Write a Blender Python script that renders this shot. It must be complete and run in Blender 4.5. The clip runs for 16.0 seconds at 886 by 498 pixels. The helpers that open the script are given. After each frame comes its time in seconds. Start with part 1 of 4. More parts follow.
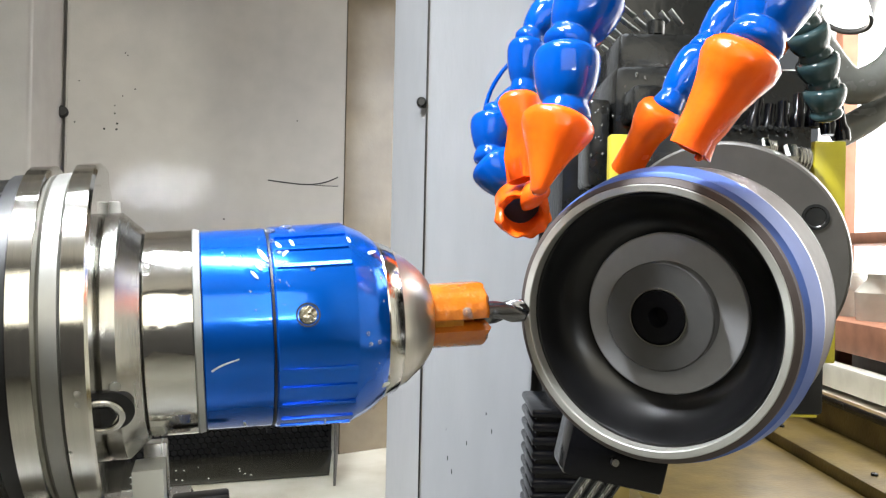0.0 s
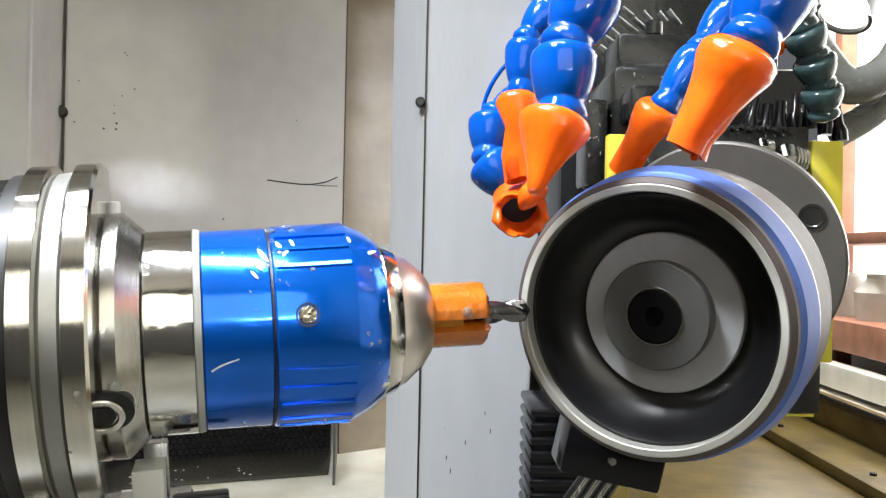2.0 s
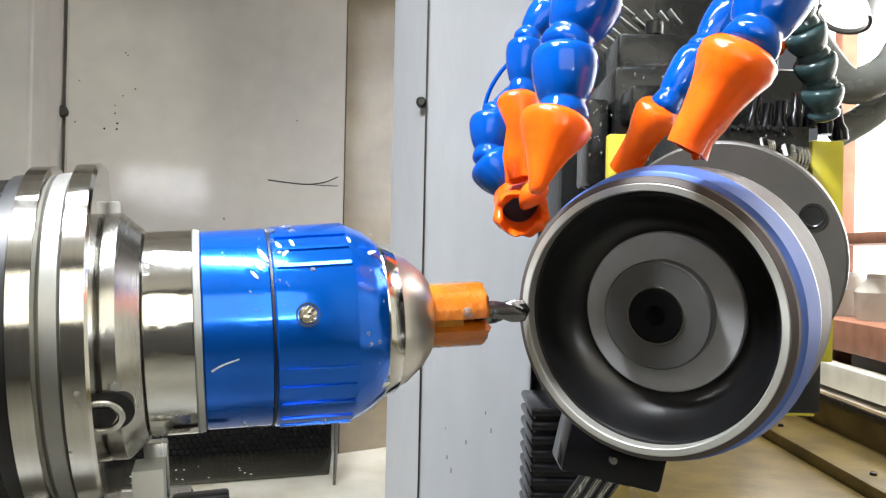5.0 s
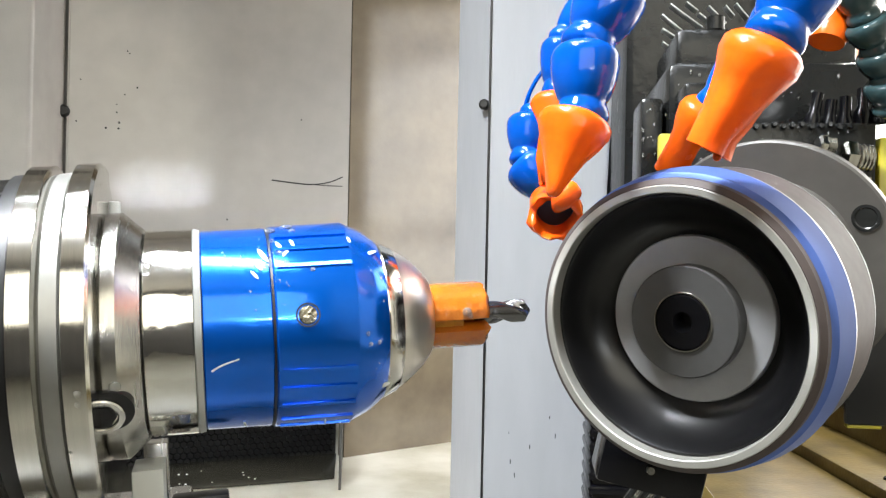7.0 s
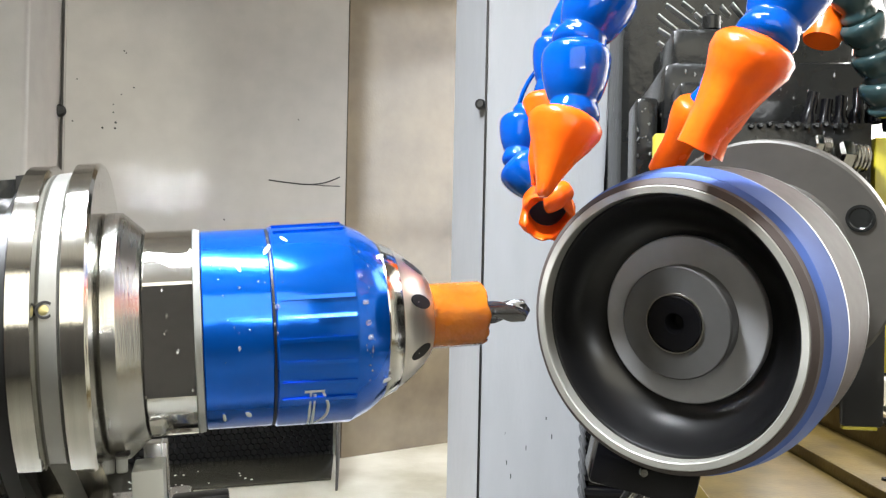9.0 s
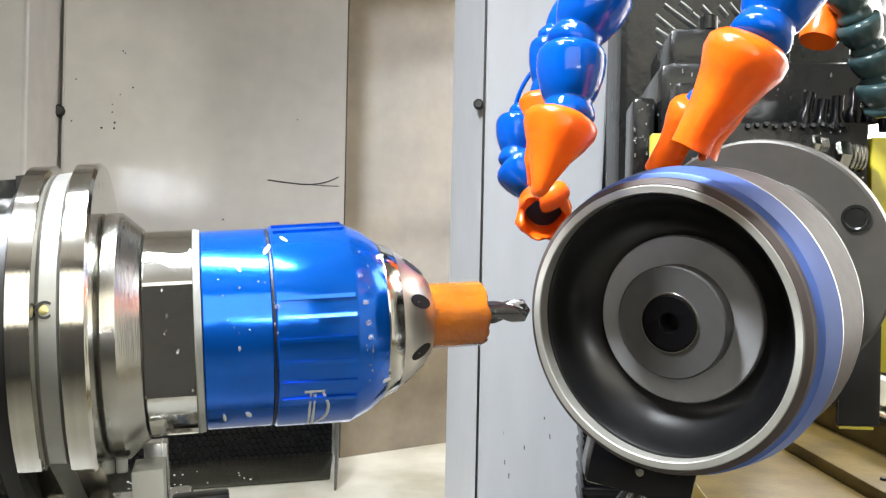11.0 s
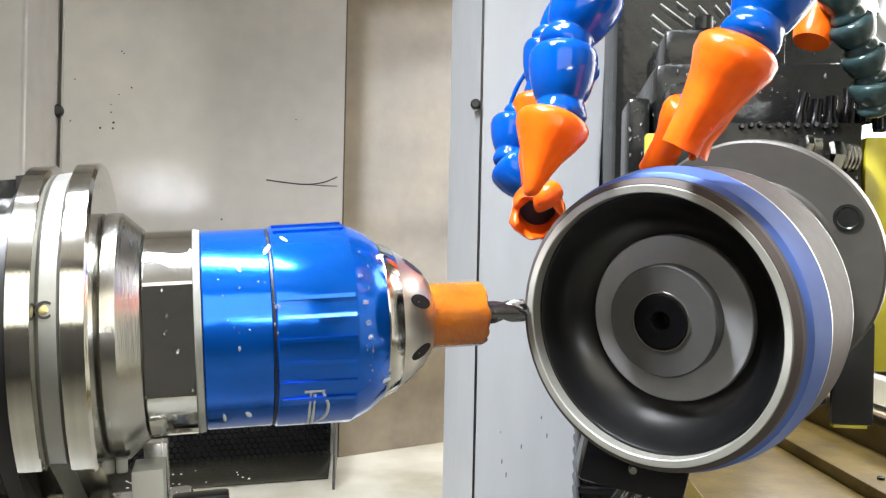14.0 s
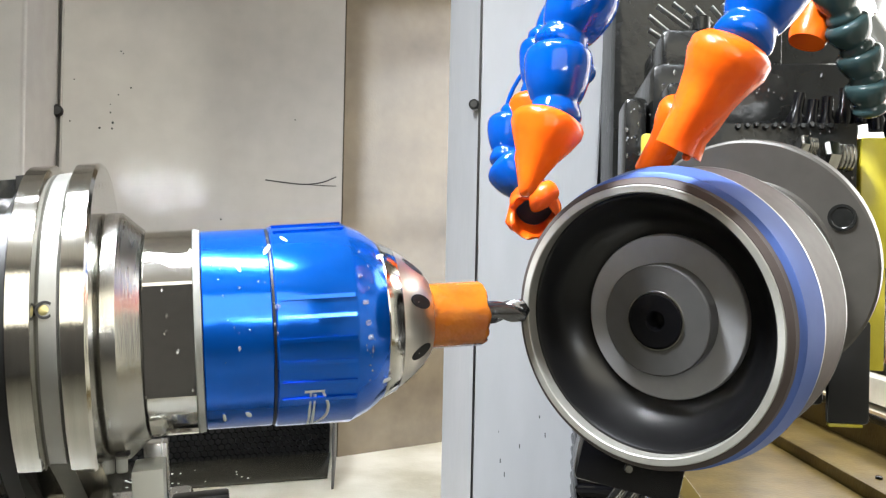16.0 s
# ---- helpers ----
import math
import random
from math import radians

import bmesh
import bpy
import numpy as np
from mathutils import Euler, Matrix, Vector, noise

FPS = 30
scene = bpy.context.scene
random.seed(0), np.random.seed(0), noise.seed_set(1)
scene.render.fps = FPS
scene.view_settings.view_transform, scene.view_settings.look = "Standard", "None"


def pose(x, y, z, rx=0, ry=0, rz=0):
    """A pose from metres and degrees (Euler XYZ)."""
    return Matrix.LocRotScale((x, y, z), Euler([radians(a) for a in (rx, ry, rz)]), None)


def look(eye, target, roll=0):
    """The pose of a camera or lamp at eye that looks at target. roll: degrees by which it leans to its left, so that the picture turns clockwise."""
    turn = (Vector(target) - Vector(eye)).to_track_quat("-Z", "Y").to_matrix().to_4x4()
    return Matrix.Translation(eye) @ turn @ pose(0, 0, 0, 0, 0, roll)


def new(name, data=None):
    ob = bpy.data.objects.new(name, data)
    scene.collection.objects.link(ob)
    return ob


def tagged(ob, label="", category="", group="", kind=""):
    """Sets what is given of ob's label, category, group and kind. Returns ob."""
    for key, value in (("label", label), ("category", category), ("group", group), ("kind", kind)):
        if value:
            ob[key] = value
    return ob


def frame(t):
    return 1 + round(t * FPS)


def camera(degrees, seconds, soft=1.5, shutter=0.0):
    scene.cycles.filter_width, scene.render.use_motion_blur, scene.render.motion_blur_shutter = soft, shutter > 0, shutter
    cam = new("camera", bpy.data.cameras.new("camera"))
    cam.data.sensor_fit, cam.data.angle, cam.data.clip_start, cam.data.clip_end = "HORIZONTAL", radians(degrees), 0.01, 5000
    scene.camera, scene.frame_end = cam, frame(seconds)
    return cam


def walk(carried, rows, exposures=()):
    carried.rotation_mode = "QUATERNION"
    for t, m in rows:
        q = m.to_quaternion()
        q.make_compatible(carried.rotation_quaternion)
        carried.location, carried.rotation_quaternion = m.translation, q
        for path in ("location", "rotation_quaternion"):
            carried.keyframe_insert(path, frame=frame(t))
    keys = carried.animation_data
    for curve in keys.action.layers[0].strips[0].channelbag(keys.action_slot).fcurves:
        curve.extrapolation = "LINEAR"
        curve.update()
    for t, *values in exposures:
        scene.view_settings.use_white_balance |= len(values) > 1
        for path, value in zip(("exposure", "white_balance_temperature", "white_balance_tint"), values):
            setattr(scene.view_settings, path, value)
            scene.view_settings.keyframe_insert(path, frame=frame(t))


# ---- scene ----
# ---- camera ----
cam = camera(55.2, 16.0, soft=1.3)

# offset of the carriage (camera and work head ride on it) from its first place
SHIFT = [
    (0.0, 0.0, 0.0, 0.0), (2.0, 0.0010, -0.0010, -0.0002), (4.2, 0.0023, -0.0024, -0.0005),
    (4.8, 0.0023, -0.0022, -0.0005), (5.9, -0.0215, 0.0020, 0.0003), (6.3, -0.0224, 0.0023, 0.0004),
    (6.6, -0.0215, 0.0008, 0.0003), (7.0, -0.0079, 0.0141, 0.0008), (8.0, -0.0077, 0.0142, 0.0008),
    (8.5, -0.0046, 0.0163, 0.0011), (9.0, -0.0045, 0.0164, 0.0011), (11.4, -0.0026, 0.0155, 0.0010),
    (12.5, -0.0017, 0.0149, 0.0009), (14.2, -0.0005, 0.0135, 0.0008), (16.0, 0.0008, 0.0121, 0.0007)]

walk(cam, [(t, look((x, y, z), (x, y + 1, z), 1.2)) for t, x, y, z in SHIFT], exposures=[(0.0, 0.18), (6.0, 0.18), (7.0, 0.32), (16.0, 0.32)])

# ---- world and lights ----
world = bpy.data.worlds.new("world")
scene.world = world
world.use_nodes = True
world.node_tree.nodes["Background"].inputs[0].default_value = (0.9, 0.95, 1.0, 1)
world.node_tree.nodes["Background"].inputs[1].default_value = 0.12


def area_lamp(name, eye, target, width, height, power, color, spread=180):
    data = bpy.data.lights.new(name, "AREA")
    data.shape, data.size, data.size_y, data.energy, data.color = "RECTANGLE", width, height, power, color
    data.spread = radians(spread)
    ob = new(name, data)
    ob.matrix_world = look(eye, target)
    return ob


area_lamp("work_light", (-0.14, 0.24, 0.80), (-0.04, 0.34, 0.0), 0.60, 0.10, 2.8, (0.86, 0.93, 1.0), 110)
area_lamp("front_light", (-0.30, 0.10, 0.66), (0.04, 0.36, -0.04), 0.14, 0.08, 5.6, (0.92, 0.96, 1.0), 100)
# warm fill added in the door opening for the cream band on the steel
area_lamp("door_fill_light", (0.0, -0.575, 0.47), (0.0, 0.6, 0.34), 0.84, 0.58, 3.4, (1.0, 0.94, 0.76))
area_lamp("door_strip_light", (0.27, -0.50, 0.172), (0.02, 0.6, -0.10), 0.26, 0.010, 0.7, (0.90, 0.95, 1.0))
area_lamp("hall_light", (0.78, 1.60, 1.90), (1.0, 2.0, -0.1), 1.0, 0.4, 110.0, (1.0, 0.97, 0.92))
area_lamp("machine_lamp_light", (0.425, 0.90, 0.262), (0.17, 0.50, 0.08), 0.05, 0.05, 6.0, (1.0, 0.96, 0.88))
area_lamp("window_light", (0.66, 1.05, 0.15), (0.1, 0.7, 0.0), 0.70, 0.55, 3.2, (0.95, 0.98, 1.0))


# ---- materials ----
def mat(name, color, rough=0.5, metal=0.0, scale=40.0, vary=0.12, bump=0.0, bump_scale=300.0, tint=None, coat=0.0,
        rough_vary=0.1, stretch=(1, 1, 1), streak=0.0, alpha=1.0):
    m = bpy.data.materials.new(name)
    m.use_nodes = True
    nt = m.node_tree
    b = nt.nodes["Principled BSDF"]
    b.inputs["Metallic"].default_value = metal
    b.inputs["Coat Weight"].default_value = coat
    b.inputs["Coat Roughness"].default_value = 0.06
    co = nt.nodes.new("ShaderNodeTexCoord")
    mp = nt.nodes.new("ShaderNodeMapping")
    mp.inputs["Scale"].default_value = stretch
    nt.links.new(co.outputs["Object"], mp.inputs["Vector"])
    big = nt.nodes.new("ShaderNodeTexNoise")
    big.inputs["Scale"].default_value = scale
    big.inputs["Detail"].default_value = 5.0
    nt.links.new(mp.outputs[0], big.inputs["Vector"])
    ramp = nt.nodes.new("ShaderNodeMix")
    ramp.data_type = "RGBA"
    other = tint or tuple(c * (1 - 2 * vary) for c in color)
    ramp.inputs[6].default_value = (*color, 1)
    ramp.inputs[7].default_value = (*other, 1)
    remap = nt.nodes.new("ShaderNodeMapRange")
    remap.inputs[1].default_value, remap.inputs[2].default_value = 0.38, 0.72
    nt.links.new(big.outputs["Fac"], remap.inputs[0])
    nt.links.new(remap.outputs[0], ramp.inputs[0])
    last = ramp.outputs[2]
    if streak:
        fine = nt.nodes.new("ShaderNodeTexNoise")
        fine.inputs["Scale"].default_value = scale * 9
        fine.inputs["Detail"].default_value = 3.0
        nt.links.new(mp.outputs[0], fine.inputs["Vector"])
        mul = nt.nodes.new("ShaderNodeMix")
        mul.data_type, mul.blend_type = "RGBA", "OVERLAY"
        mul.inputs[0].default_value = streak
        nt.links.new(last, mul.inputs[6])
        nt.links.new(fine.outputs["Fac"], mul.inputs[7])
        last = mul.outputs[2]
    nt.links.new(last, b.inputs["Base Color"])
    rr = nt.nodes.new("ShaderNodeMapRange")
    rr.inputs[3].default_value, rr.inputs[4].default_value = max(0.02, rough - rough_vary), min(1, rough + rough_vary)
    nt.links.new(big.outputs["Fac"], rr.inputs[0])
    nt.links.new(rr.outputs[0], b.inputs["Roughness"])
    if bump:
        tiny = nt.nodes.new("ShaderNodeTexNoise")
        tiny.inputs["Scale"].default_value = bump_scale
        tiny.inputs["Detail"].default_value = 2.0
        nt.links.new(mp.outputs[0], tiny.inputs["Vector"])
        bn = nt.nodes.new("ShaderNodeBump")
        bn.inputs["Strength"].default_value = bump
        bn.inputs["Distance"].default_value = 0.002
        nt.links.new(tiny.outputs["Fac"], bn.inputs["Height"])
        nt.links.new(bn.outputs[0], b.inputs["Normal"])
    return m


def glow(name, color, strength):
    m = bpy.data.materials.new(name)
    m.use_nodes = True
    b = m.node_tree.nodes["Principled BSDF"]
    b.inputs["Base Color"].default_value = (*color, 1)
    b.inputs["Emission Color"].default_value = (*color, 1)
    b.inputs["Emission Strength"].default_value = strength
    return m


WALL = mat("beige_paint", (0.52, 0.497, 0.468), 0.035, scale=4, vary=0.10, bump=0.055, bump_scale=400, tint=(0.43, 0.415, 0.408), streak=0.10, rough_vary=0.012)
# tan paint, made darker for the shade that falls on this sheet
PANEL = mat("shaded_tan_paint", (0.190, 0.155, 0.108), 0.04, scale=9, vary=0.15, bump=0.06, bump_scale=380, tint=(0.105, 0.086, 0.066), streak=0.1, rough_vary=0.012)
TRAY = mat("tray_paint", (0.76, 0.73, 0.64), 0.35, scale=8, vary=0.12, bump=0.2, bump_scale=240, tint=(0.45, 0.41, 0.30), streak=0.1)
OILY = mat("oily_tray_paint", (0.145, 0.105, 0.032), 0.34, scale=14, vary=0.2, bump=0.2, bump_scale=200, tint=(0.07, 0.05, 0.018), streak=0.15)
GREY = mat("grey_paint", (0.41, 0.42, 0.44), 0.38, scale=7, vary=0.06, bump=0.12, bump_scale=240, stretch=(1, 1, 0.25), streak=0.08)
STEEL = mat("ground_steel", (0.69, 0.675, 0.625), 0.11, 1.0, scale=60, vary=0.06, bump=0.05, bump_scale=500, stretch=(8, 0.3, 0.3), rough_vary=0.04)
NOSE = mat("nose_steel", (0.82, 0.78, 0.71), 0.33, 1.0, scale=60, vary=0.06, stretch=(6, 0.4, 0.4), rough_vary=0.05)
STEEL_DULL = mat("dull_steel", (0.55, 0.54, 0.51), 0.25, 1.0, scale=50, vary=0.08, bump=0.05, bump_scale=500, stretch=(6, 0.4, 0.4))
DIM = mat("dim_grey_paint", (0.085, 0.082, 0.078), 0.5, scale=8, vary=0.15)
DOOR = mat("door_paint", (0.20, 0.195, 0.185), 0.4, scale=8, vary=0.12)
# front floor colour, set dark to dim what the chuck mirrors from below
DARK_FLOOR = mat("front_tray_dimmer", (0.15, 0.141, 0.114), 0.4, scale=8, vary=0.15)
RING_WHITE = mat("pale_ring", (0.52, 0.53, 0.52), 0.32, 0.6, scale=60, vary=0.05)
BLUE = mat("blue_anodised", (0.0, 0.14, 0.76), 0.16, 0.68, scale=45, vary=0.10, bump=0.06, bump_scale=220, coat=0.4, stretch=(0.8, 1, 1), rough_vary=0.05)
BLACK = mat("black_rubber", (0.012, 0.012, 0.013), 0.35, scale=50, vary=0.2, bump=0.1)
BLACK_GLOSS = mat("wet_black", (0.012, 0.0125, 0.012), 0.24, scale=50, vary=0.2, bump=0.22, bump_scale=140)
BELLOWS = mat("bellows_rubber", (0.004, 0.004, 0.005), 0.18, scale=50, vary=0.2, bump=0.1, bump_scale=140)
BELLOWS.node_tree.nodes["Principled BSDF"].inputs["Specular IOR Level"].default_value = 0.25
BLACK_GLOSS.node_tree.nodes["Principled BSDF"].inputs["Specular IOR Level"].default_value = 0.35
BLACK_MATT = mat("blackened_steel", (0.006, 0.006, 0.0068), 0.44, 0.05, scale=60, vary=0.2)
ORANGE_RUBBER = mat("orange_plastic", (0.90, 0.130, 0.005), 0.24, scale=60, vary=0.1, bump=0.18, bump_scale=160, coat=0.0, tint=(0.76, 0.072, 0.004))
BLUE_PLASTIC = mat("blue_plastic", (0.0003, 0.064, 0.37), 0.09, scale=60, vary=0.12, bump=0.04, coat=0.0, rough_vary=0.04)
AMBER = mat("amber_plastic", (0.56, 0.165, 0.012), 0.18, scale=90, vary=0.2, bump=0.35, bump_scale=250, coat=0.4, tint=(0.46, 0.105, 0.008))
CARBIDE = mat("carbide", (0.20, 0.20, 0.21), 0.22, 1.0, scale=120, vary=0.1)
ABRASIVE = mat("abrasive", (0.40, 0.395, 0.36), 0.42, 0.55, scale=300, vary=0.02, rough_vary=0.03)
BROWN_BOND = mat("resin_bond", (0.068, 0.054, 0.050), 0.55, scale=200, vary=0.04, rough_vary=0.04)
BLUE_BELT = mat("blue_belt", (0.075, 0.13, 0.37), 0.5, 0.3, scale=120, vary=0.03, rough_vary=0.03)
HUB_GREY = mat("hub_grey", (0.27, 0.27, 0.28), 0.45, 0.3, scale=160, vary=0.04)
HUB_DARK = mat("hub_dark", (0.070, 0.069, 0.068), 0.42, 0.3, scale=160, vary=0.05)
FLANGE = mat("flange_steel", (0.085, 0.079, 0.071), 0.42, 0.3, scale=60, vary=0.1, bump=0.05)
YELLOW = mat("yellow_paint", (0.50, 0.43, 0.03), 0.35, scale=30, vary=0.1, bump=0.1)
# coolant coloured whitish, so its glints are part of the colour
OIL = mat("drop", (0.80, 0.82, 0.80), 0.04, 0.0, scale=200, vary=0.02, coat=1.0)
AMBER.node_tree.nodes["Principled BSDF"].inputs["Transmission Weight"].default_value = 0.2
AMBER_DARK = mat("amber_dark", (0.42, 0.16, 0.015), 0.3, scale=150, vary=0.3, bump=0.3, bump_scale=500, tint=(0.62, 0.34, 0.04))
OIL_GOLD = mat("oily_grit", (0.42, 0.38, 0.27), 0.2, 0.5, scale=600, vary=0.5, bump=0.7, bump_scale=900)
YELLOW_PIN = mat("brass", (0.55, 0.48, 0.22), 0.3, 0.6, scale=200, vary=0.1)
WATER = bpy.data.materials.new("coolant")
WATER.use_nodes = True
_b = WATER.node_tree.nodes["Principled BSDF"]
_b.inputs["Base Color"].default_value = (0.9, 0.9, 0.88, 1)
_b.inputs["Transmission Weight"].default_value, _b.inputs["Roughness"].default_value, _b.inputs["IOR"].default_value = 0.88, 0.03, 1.33
VENT_BLACK = mat("vent_black", (0.035, 0.036, 0.038), 0.2, 0.3, scale=60, vary=0.2, bump=0.2, bump_scale=300)
BROWN_BOND.node_tree.nodes["Principled BSDF"].inputs["Specular IOR Level"].default_value = 0.2
BLUE_BELT.node_tree.nodes["Principled BSDF"].inputs["Specular IOR Level"].default_value = 0.25
OILY.node_tree.nodes["Principled BSDF"].inputs["Specular IOR Level"].default_value = 0.2
for m in (ORANGE_RUBBER, BLUE_PLASTIC):
    m.node_tree.nodes["Principled BSDF"].inputs["Specular IOR Level"].default_value = 0.4
CUP = mat("cup_black", (0.0045, 0.0045, 0.005), 0.29, 0.1, scale=60, vary=0.1, rough_vary=0.03)
SEAM = mat("dirty_joint", (0.075, 0.068, 0.058), 0.45, scale=30, vary=0.2)
GROOVE = mat("worn_steel", (0.36, 0.36, 0.34), 0.36, 0.7, scale=60, vary=0.1)
COLLAR = mat("wet_ground_steel", (0.74, 0.73, 0.69), 0.09, 1.0, scale=60, vary=0.05, bump=0.22, bump_scale=90, rough_vary=0.04)
GREY_HOSE = mat("grey_rubber", (0.115, 0.118, 0.108), 0.25, scale=60, vary=0.12, bump=0.08)
TEAL_HOSE = mat("dark_teal_plastic", (0.030, 0.060, 0.064), 0.14, scale=60, vary=0.15, bump=0.04)
VENT_SHADE = mat("vent_shade", (0.05, 0.046, 0.034), 0.22, scale=20, vary=0.3, bump=0.1, bump_scale=200)


def turned(m):
    """Lathe-turned face: the gloss is stretched across the grooves."""
    nt = m.node_tree
    b = nt.nodes["Principled BSDF"]
    tan = nt.nodes.new("ShaderNodeTangent")
    tan.direction_type, tan.axis = "RADIAL", "X"
    nt.links.new(tan.outputs[0], b.inputs["Tangent"])
    b.inputs["Anisotropic"].default_value = 0.85
    return m


SHELF = mat("shelf_wood", (0.42, 0.20, 0.13), 0.5, scale=20, vary=0.15)
PALE = mat("pale_steel", (0.65, 0.66, 0.62), 0.4, scale=20, vary=0.1)
LENS = glow("lamp_lens", (1.0, 0.97, 0.9), 12.0)
SKYLIGHT = glow("bright_hall", (1.0, 0.98, 0.94), 3.0)


# ---- helpers for meshes ----
def finish(bm, smooth_angle=35):
    bmesh.ops.recalc_face_normals(bm, faces=bm.faces)
    for f in bm.faces:
        f.smooth = True
    lim = radians(smooth_angle)
    for ed in bm.edges:
        ed.smooth = len(ed.link_faces) == 2 and ed.calc_face_angle(0) < lim


def mesh_of(name, bm, material, smooth_angle=35):
    finish(bm, smooth_angle)
    me = bpy.data.meshes.new(name)
    bm.to_mesh(me)
    bm.free()
    me.materials.append(material)
    return me


def part(name, bm, material, parent, label="", smooth_angle=35):
    ob = new(name, mesh_of(name, bm, material, smooth_angle))
    ob.parent = parent
    if label:
        tagged(ob, label)
    return ob


def thing(name, bm, material, label, category, kind="", at=None, smooth_angle=35):
    ob = new(name, mesh_of(name, bm, material, smooth_angle))
    if at is not None:
        ob.matrix_basis = at
    return tagged(ob, label, category, kind=kind)


def frame_to(p0, p1):
    """Pose whose X axis runs from p0 to p1."""
    d = Vector(p1) - Vector(p0)
    return Matrix.Translation(p0) @ d.to_track_quat("X", "Z").to_matrix().to_4x4()


def lathe(profile, m=None, seg=64, bm=None, closed=False):
    """Turns (s, r) pairs about X."""
    bm = bm or bmesh.new()
    m = m or Matrix()
    rings = []
    for s, r in profile:
        if r <= 1e-6:
            rings.append([bm.verts.new(m @ Vector((s, 0, 0)))])
        else:
            rings.append([bm.verts.new(m @ Vector((s, r * math.cos(2 * math.pi * k / seg), r * math.sin(2 * math.pi * k / seg)))) for k in range(seg)])
    pairs = list(zip(rings, rings[1:])) + ([(rings[-1], rings[0])] if closed else [])
    for a, b in pairs:
        for k in range(seg):
            j = (k + 1) % seg
            va = [a[k], a[j]] if len(a) > 1 else [a[0]]
            vb = [b[j], b[k]] if len(b) > 1 else [b[0]]
            if len(va) + len(vb) > 2:
                bm.faces.new(va + vb)
    return bm


def box(size, m=None, bevel=0.0, bm=None):
    """A box of the given size about the middle of m, with rounded edges."""
    own = bmesh.new()
    bmesh.ops.create_cube(own, size=1.0)
    for v in own.verts:
        v.co = Vector((v.co.x * size[0], v.co.y * size[1], v.co.z * size[2]))
    if bevel:
        bmesh.ops.bevel(own, geom=own.edges[:], offset=bevel, segments=2, affect="EDGES", profile=0.5)
    own.transform(m or Matrix())
    if bm is None:
        return own
    tmp = bpy.data.meshes.new("tmp")
    own.to_mesh(tmp)
    own.free()
    bm.from_mesh(tmp)
    bpy.data.meshes.remove(tmp)
    return bm


def span(a, b, bevel=0.0, bm=None, m=None):
    """A box between two corners."""
    a, b = Vector(a), Vector(b)
    mid = Matrix.Translation((a + b) / 2)
    return box([abs(q) for q in (b - a)], (m or Matrix()) @ mid, bevel, bm)


def tube(points, radius, seg=14, radii=None):
    """A round tube through points."""
    bm = bmesh.new()
    pts = [Vector(p) for p in points]
    fine = []
    for i in range(len(pts) - 1):
        p0, p1, p2, p3 = pts[max(i - 1, 0)], pts[i], pts[i + 1], pts[min(i + 2, len(pts) - 1)]
        for k in range(8):
            t = k / 8
            fine.append(0.5 * ((2 * p1) + (p2 - p0) * t + (2 * p0 - 5 * p1 + 4 * p2 - p3) * t * t + (3 * p1 - p0 - 3 * p2 + p3) * t ** 3))
    fine.append(pts[-1])
    rings, side = [], None
    for i, p in enumerate(fine):
        d = (fine[min(i + 1, len(fine) - 1)] - fine[max(i - 1, 0)]).normalized()
        side = (side - d * side.dot(d)).normalized() if side else d.orthogonal().normalized()
        up = d.cross(side)
        r = radius if not radii else radii(i / (len(fine) - 1))
        rings.append([bm.verts.new(p + r * (math.cos(a) * side + math.sin(a) * up)) for a in (2 * math.pi * k / seg for k in range(seg))])
    for a, b in zip(rings, rings[1:]):
        for k in range(seg):
            bm.faces.new((a[k], a[(k + 1) % seg], b[(k + 1) % seg], b[k]))
    bm.faces.new(rings[0])
    bm.faces.new(rings[-1])
    return bm


def drop(center, radius, squash=0.5):
    bm = bmesh.new()
    bmesh.ops.create_icosphere(bm, subdivisions=2, radius=radius)
    for v in bm.verts:
        v.co *= 1 + 0.25 * noise.noise(v.co * 300)
    bm.transform(Matrix.Translation(center))
    return bm


# ---- enclosure ----
FLOOR = -0.285
MACHINE = pose(-0.1349, 1.16, 0, 0, 0, 20)  # foot of the seam in the back wall
JOG = -0.3514

back = new("wall_back")
back.matrix_basis = MACHINE
tagged(back, "beige painted sheet metal back wall of a machine enclosure", "wall", kind="structure")
bm = span((JOG, 0, -0.20), (-0.003, 0.02, 0.9))
bm = span((JOG, 0, FLOOR - 0.02), (-0.30, 0.02, -0.2), bm=bm)
part("sheet", bm, WALL, back)
part("seam_strip", span((-0.0028, 0.006, FLOOR), (0.0005, 0.02, 0.9)), BLACK, back, "dark open seam between sheets")
part("vent_lip", span((-0.30, -0.002, -0.205), (-0.003, 0.012, -0.197), 0.001), WALL, back)
part("vent_plate", span((-0.0015, -0.15, FLOOR), (0.0015, 0.004, -0.205), 0.0006), DIM, back, "upright grey sheet metal plate beside the vent").matrix_basis = pose(-0.0045, 0, 0, 0, 0, -14)
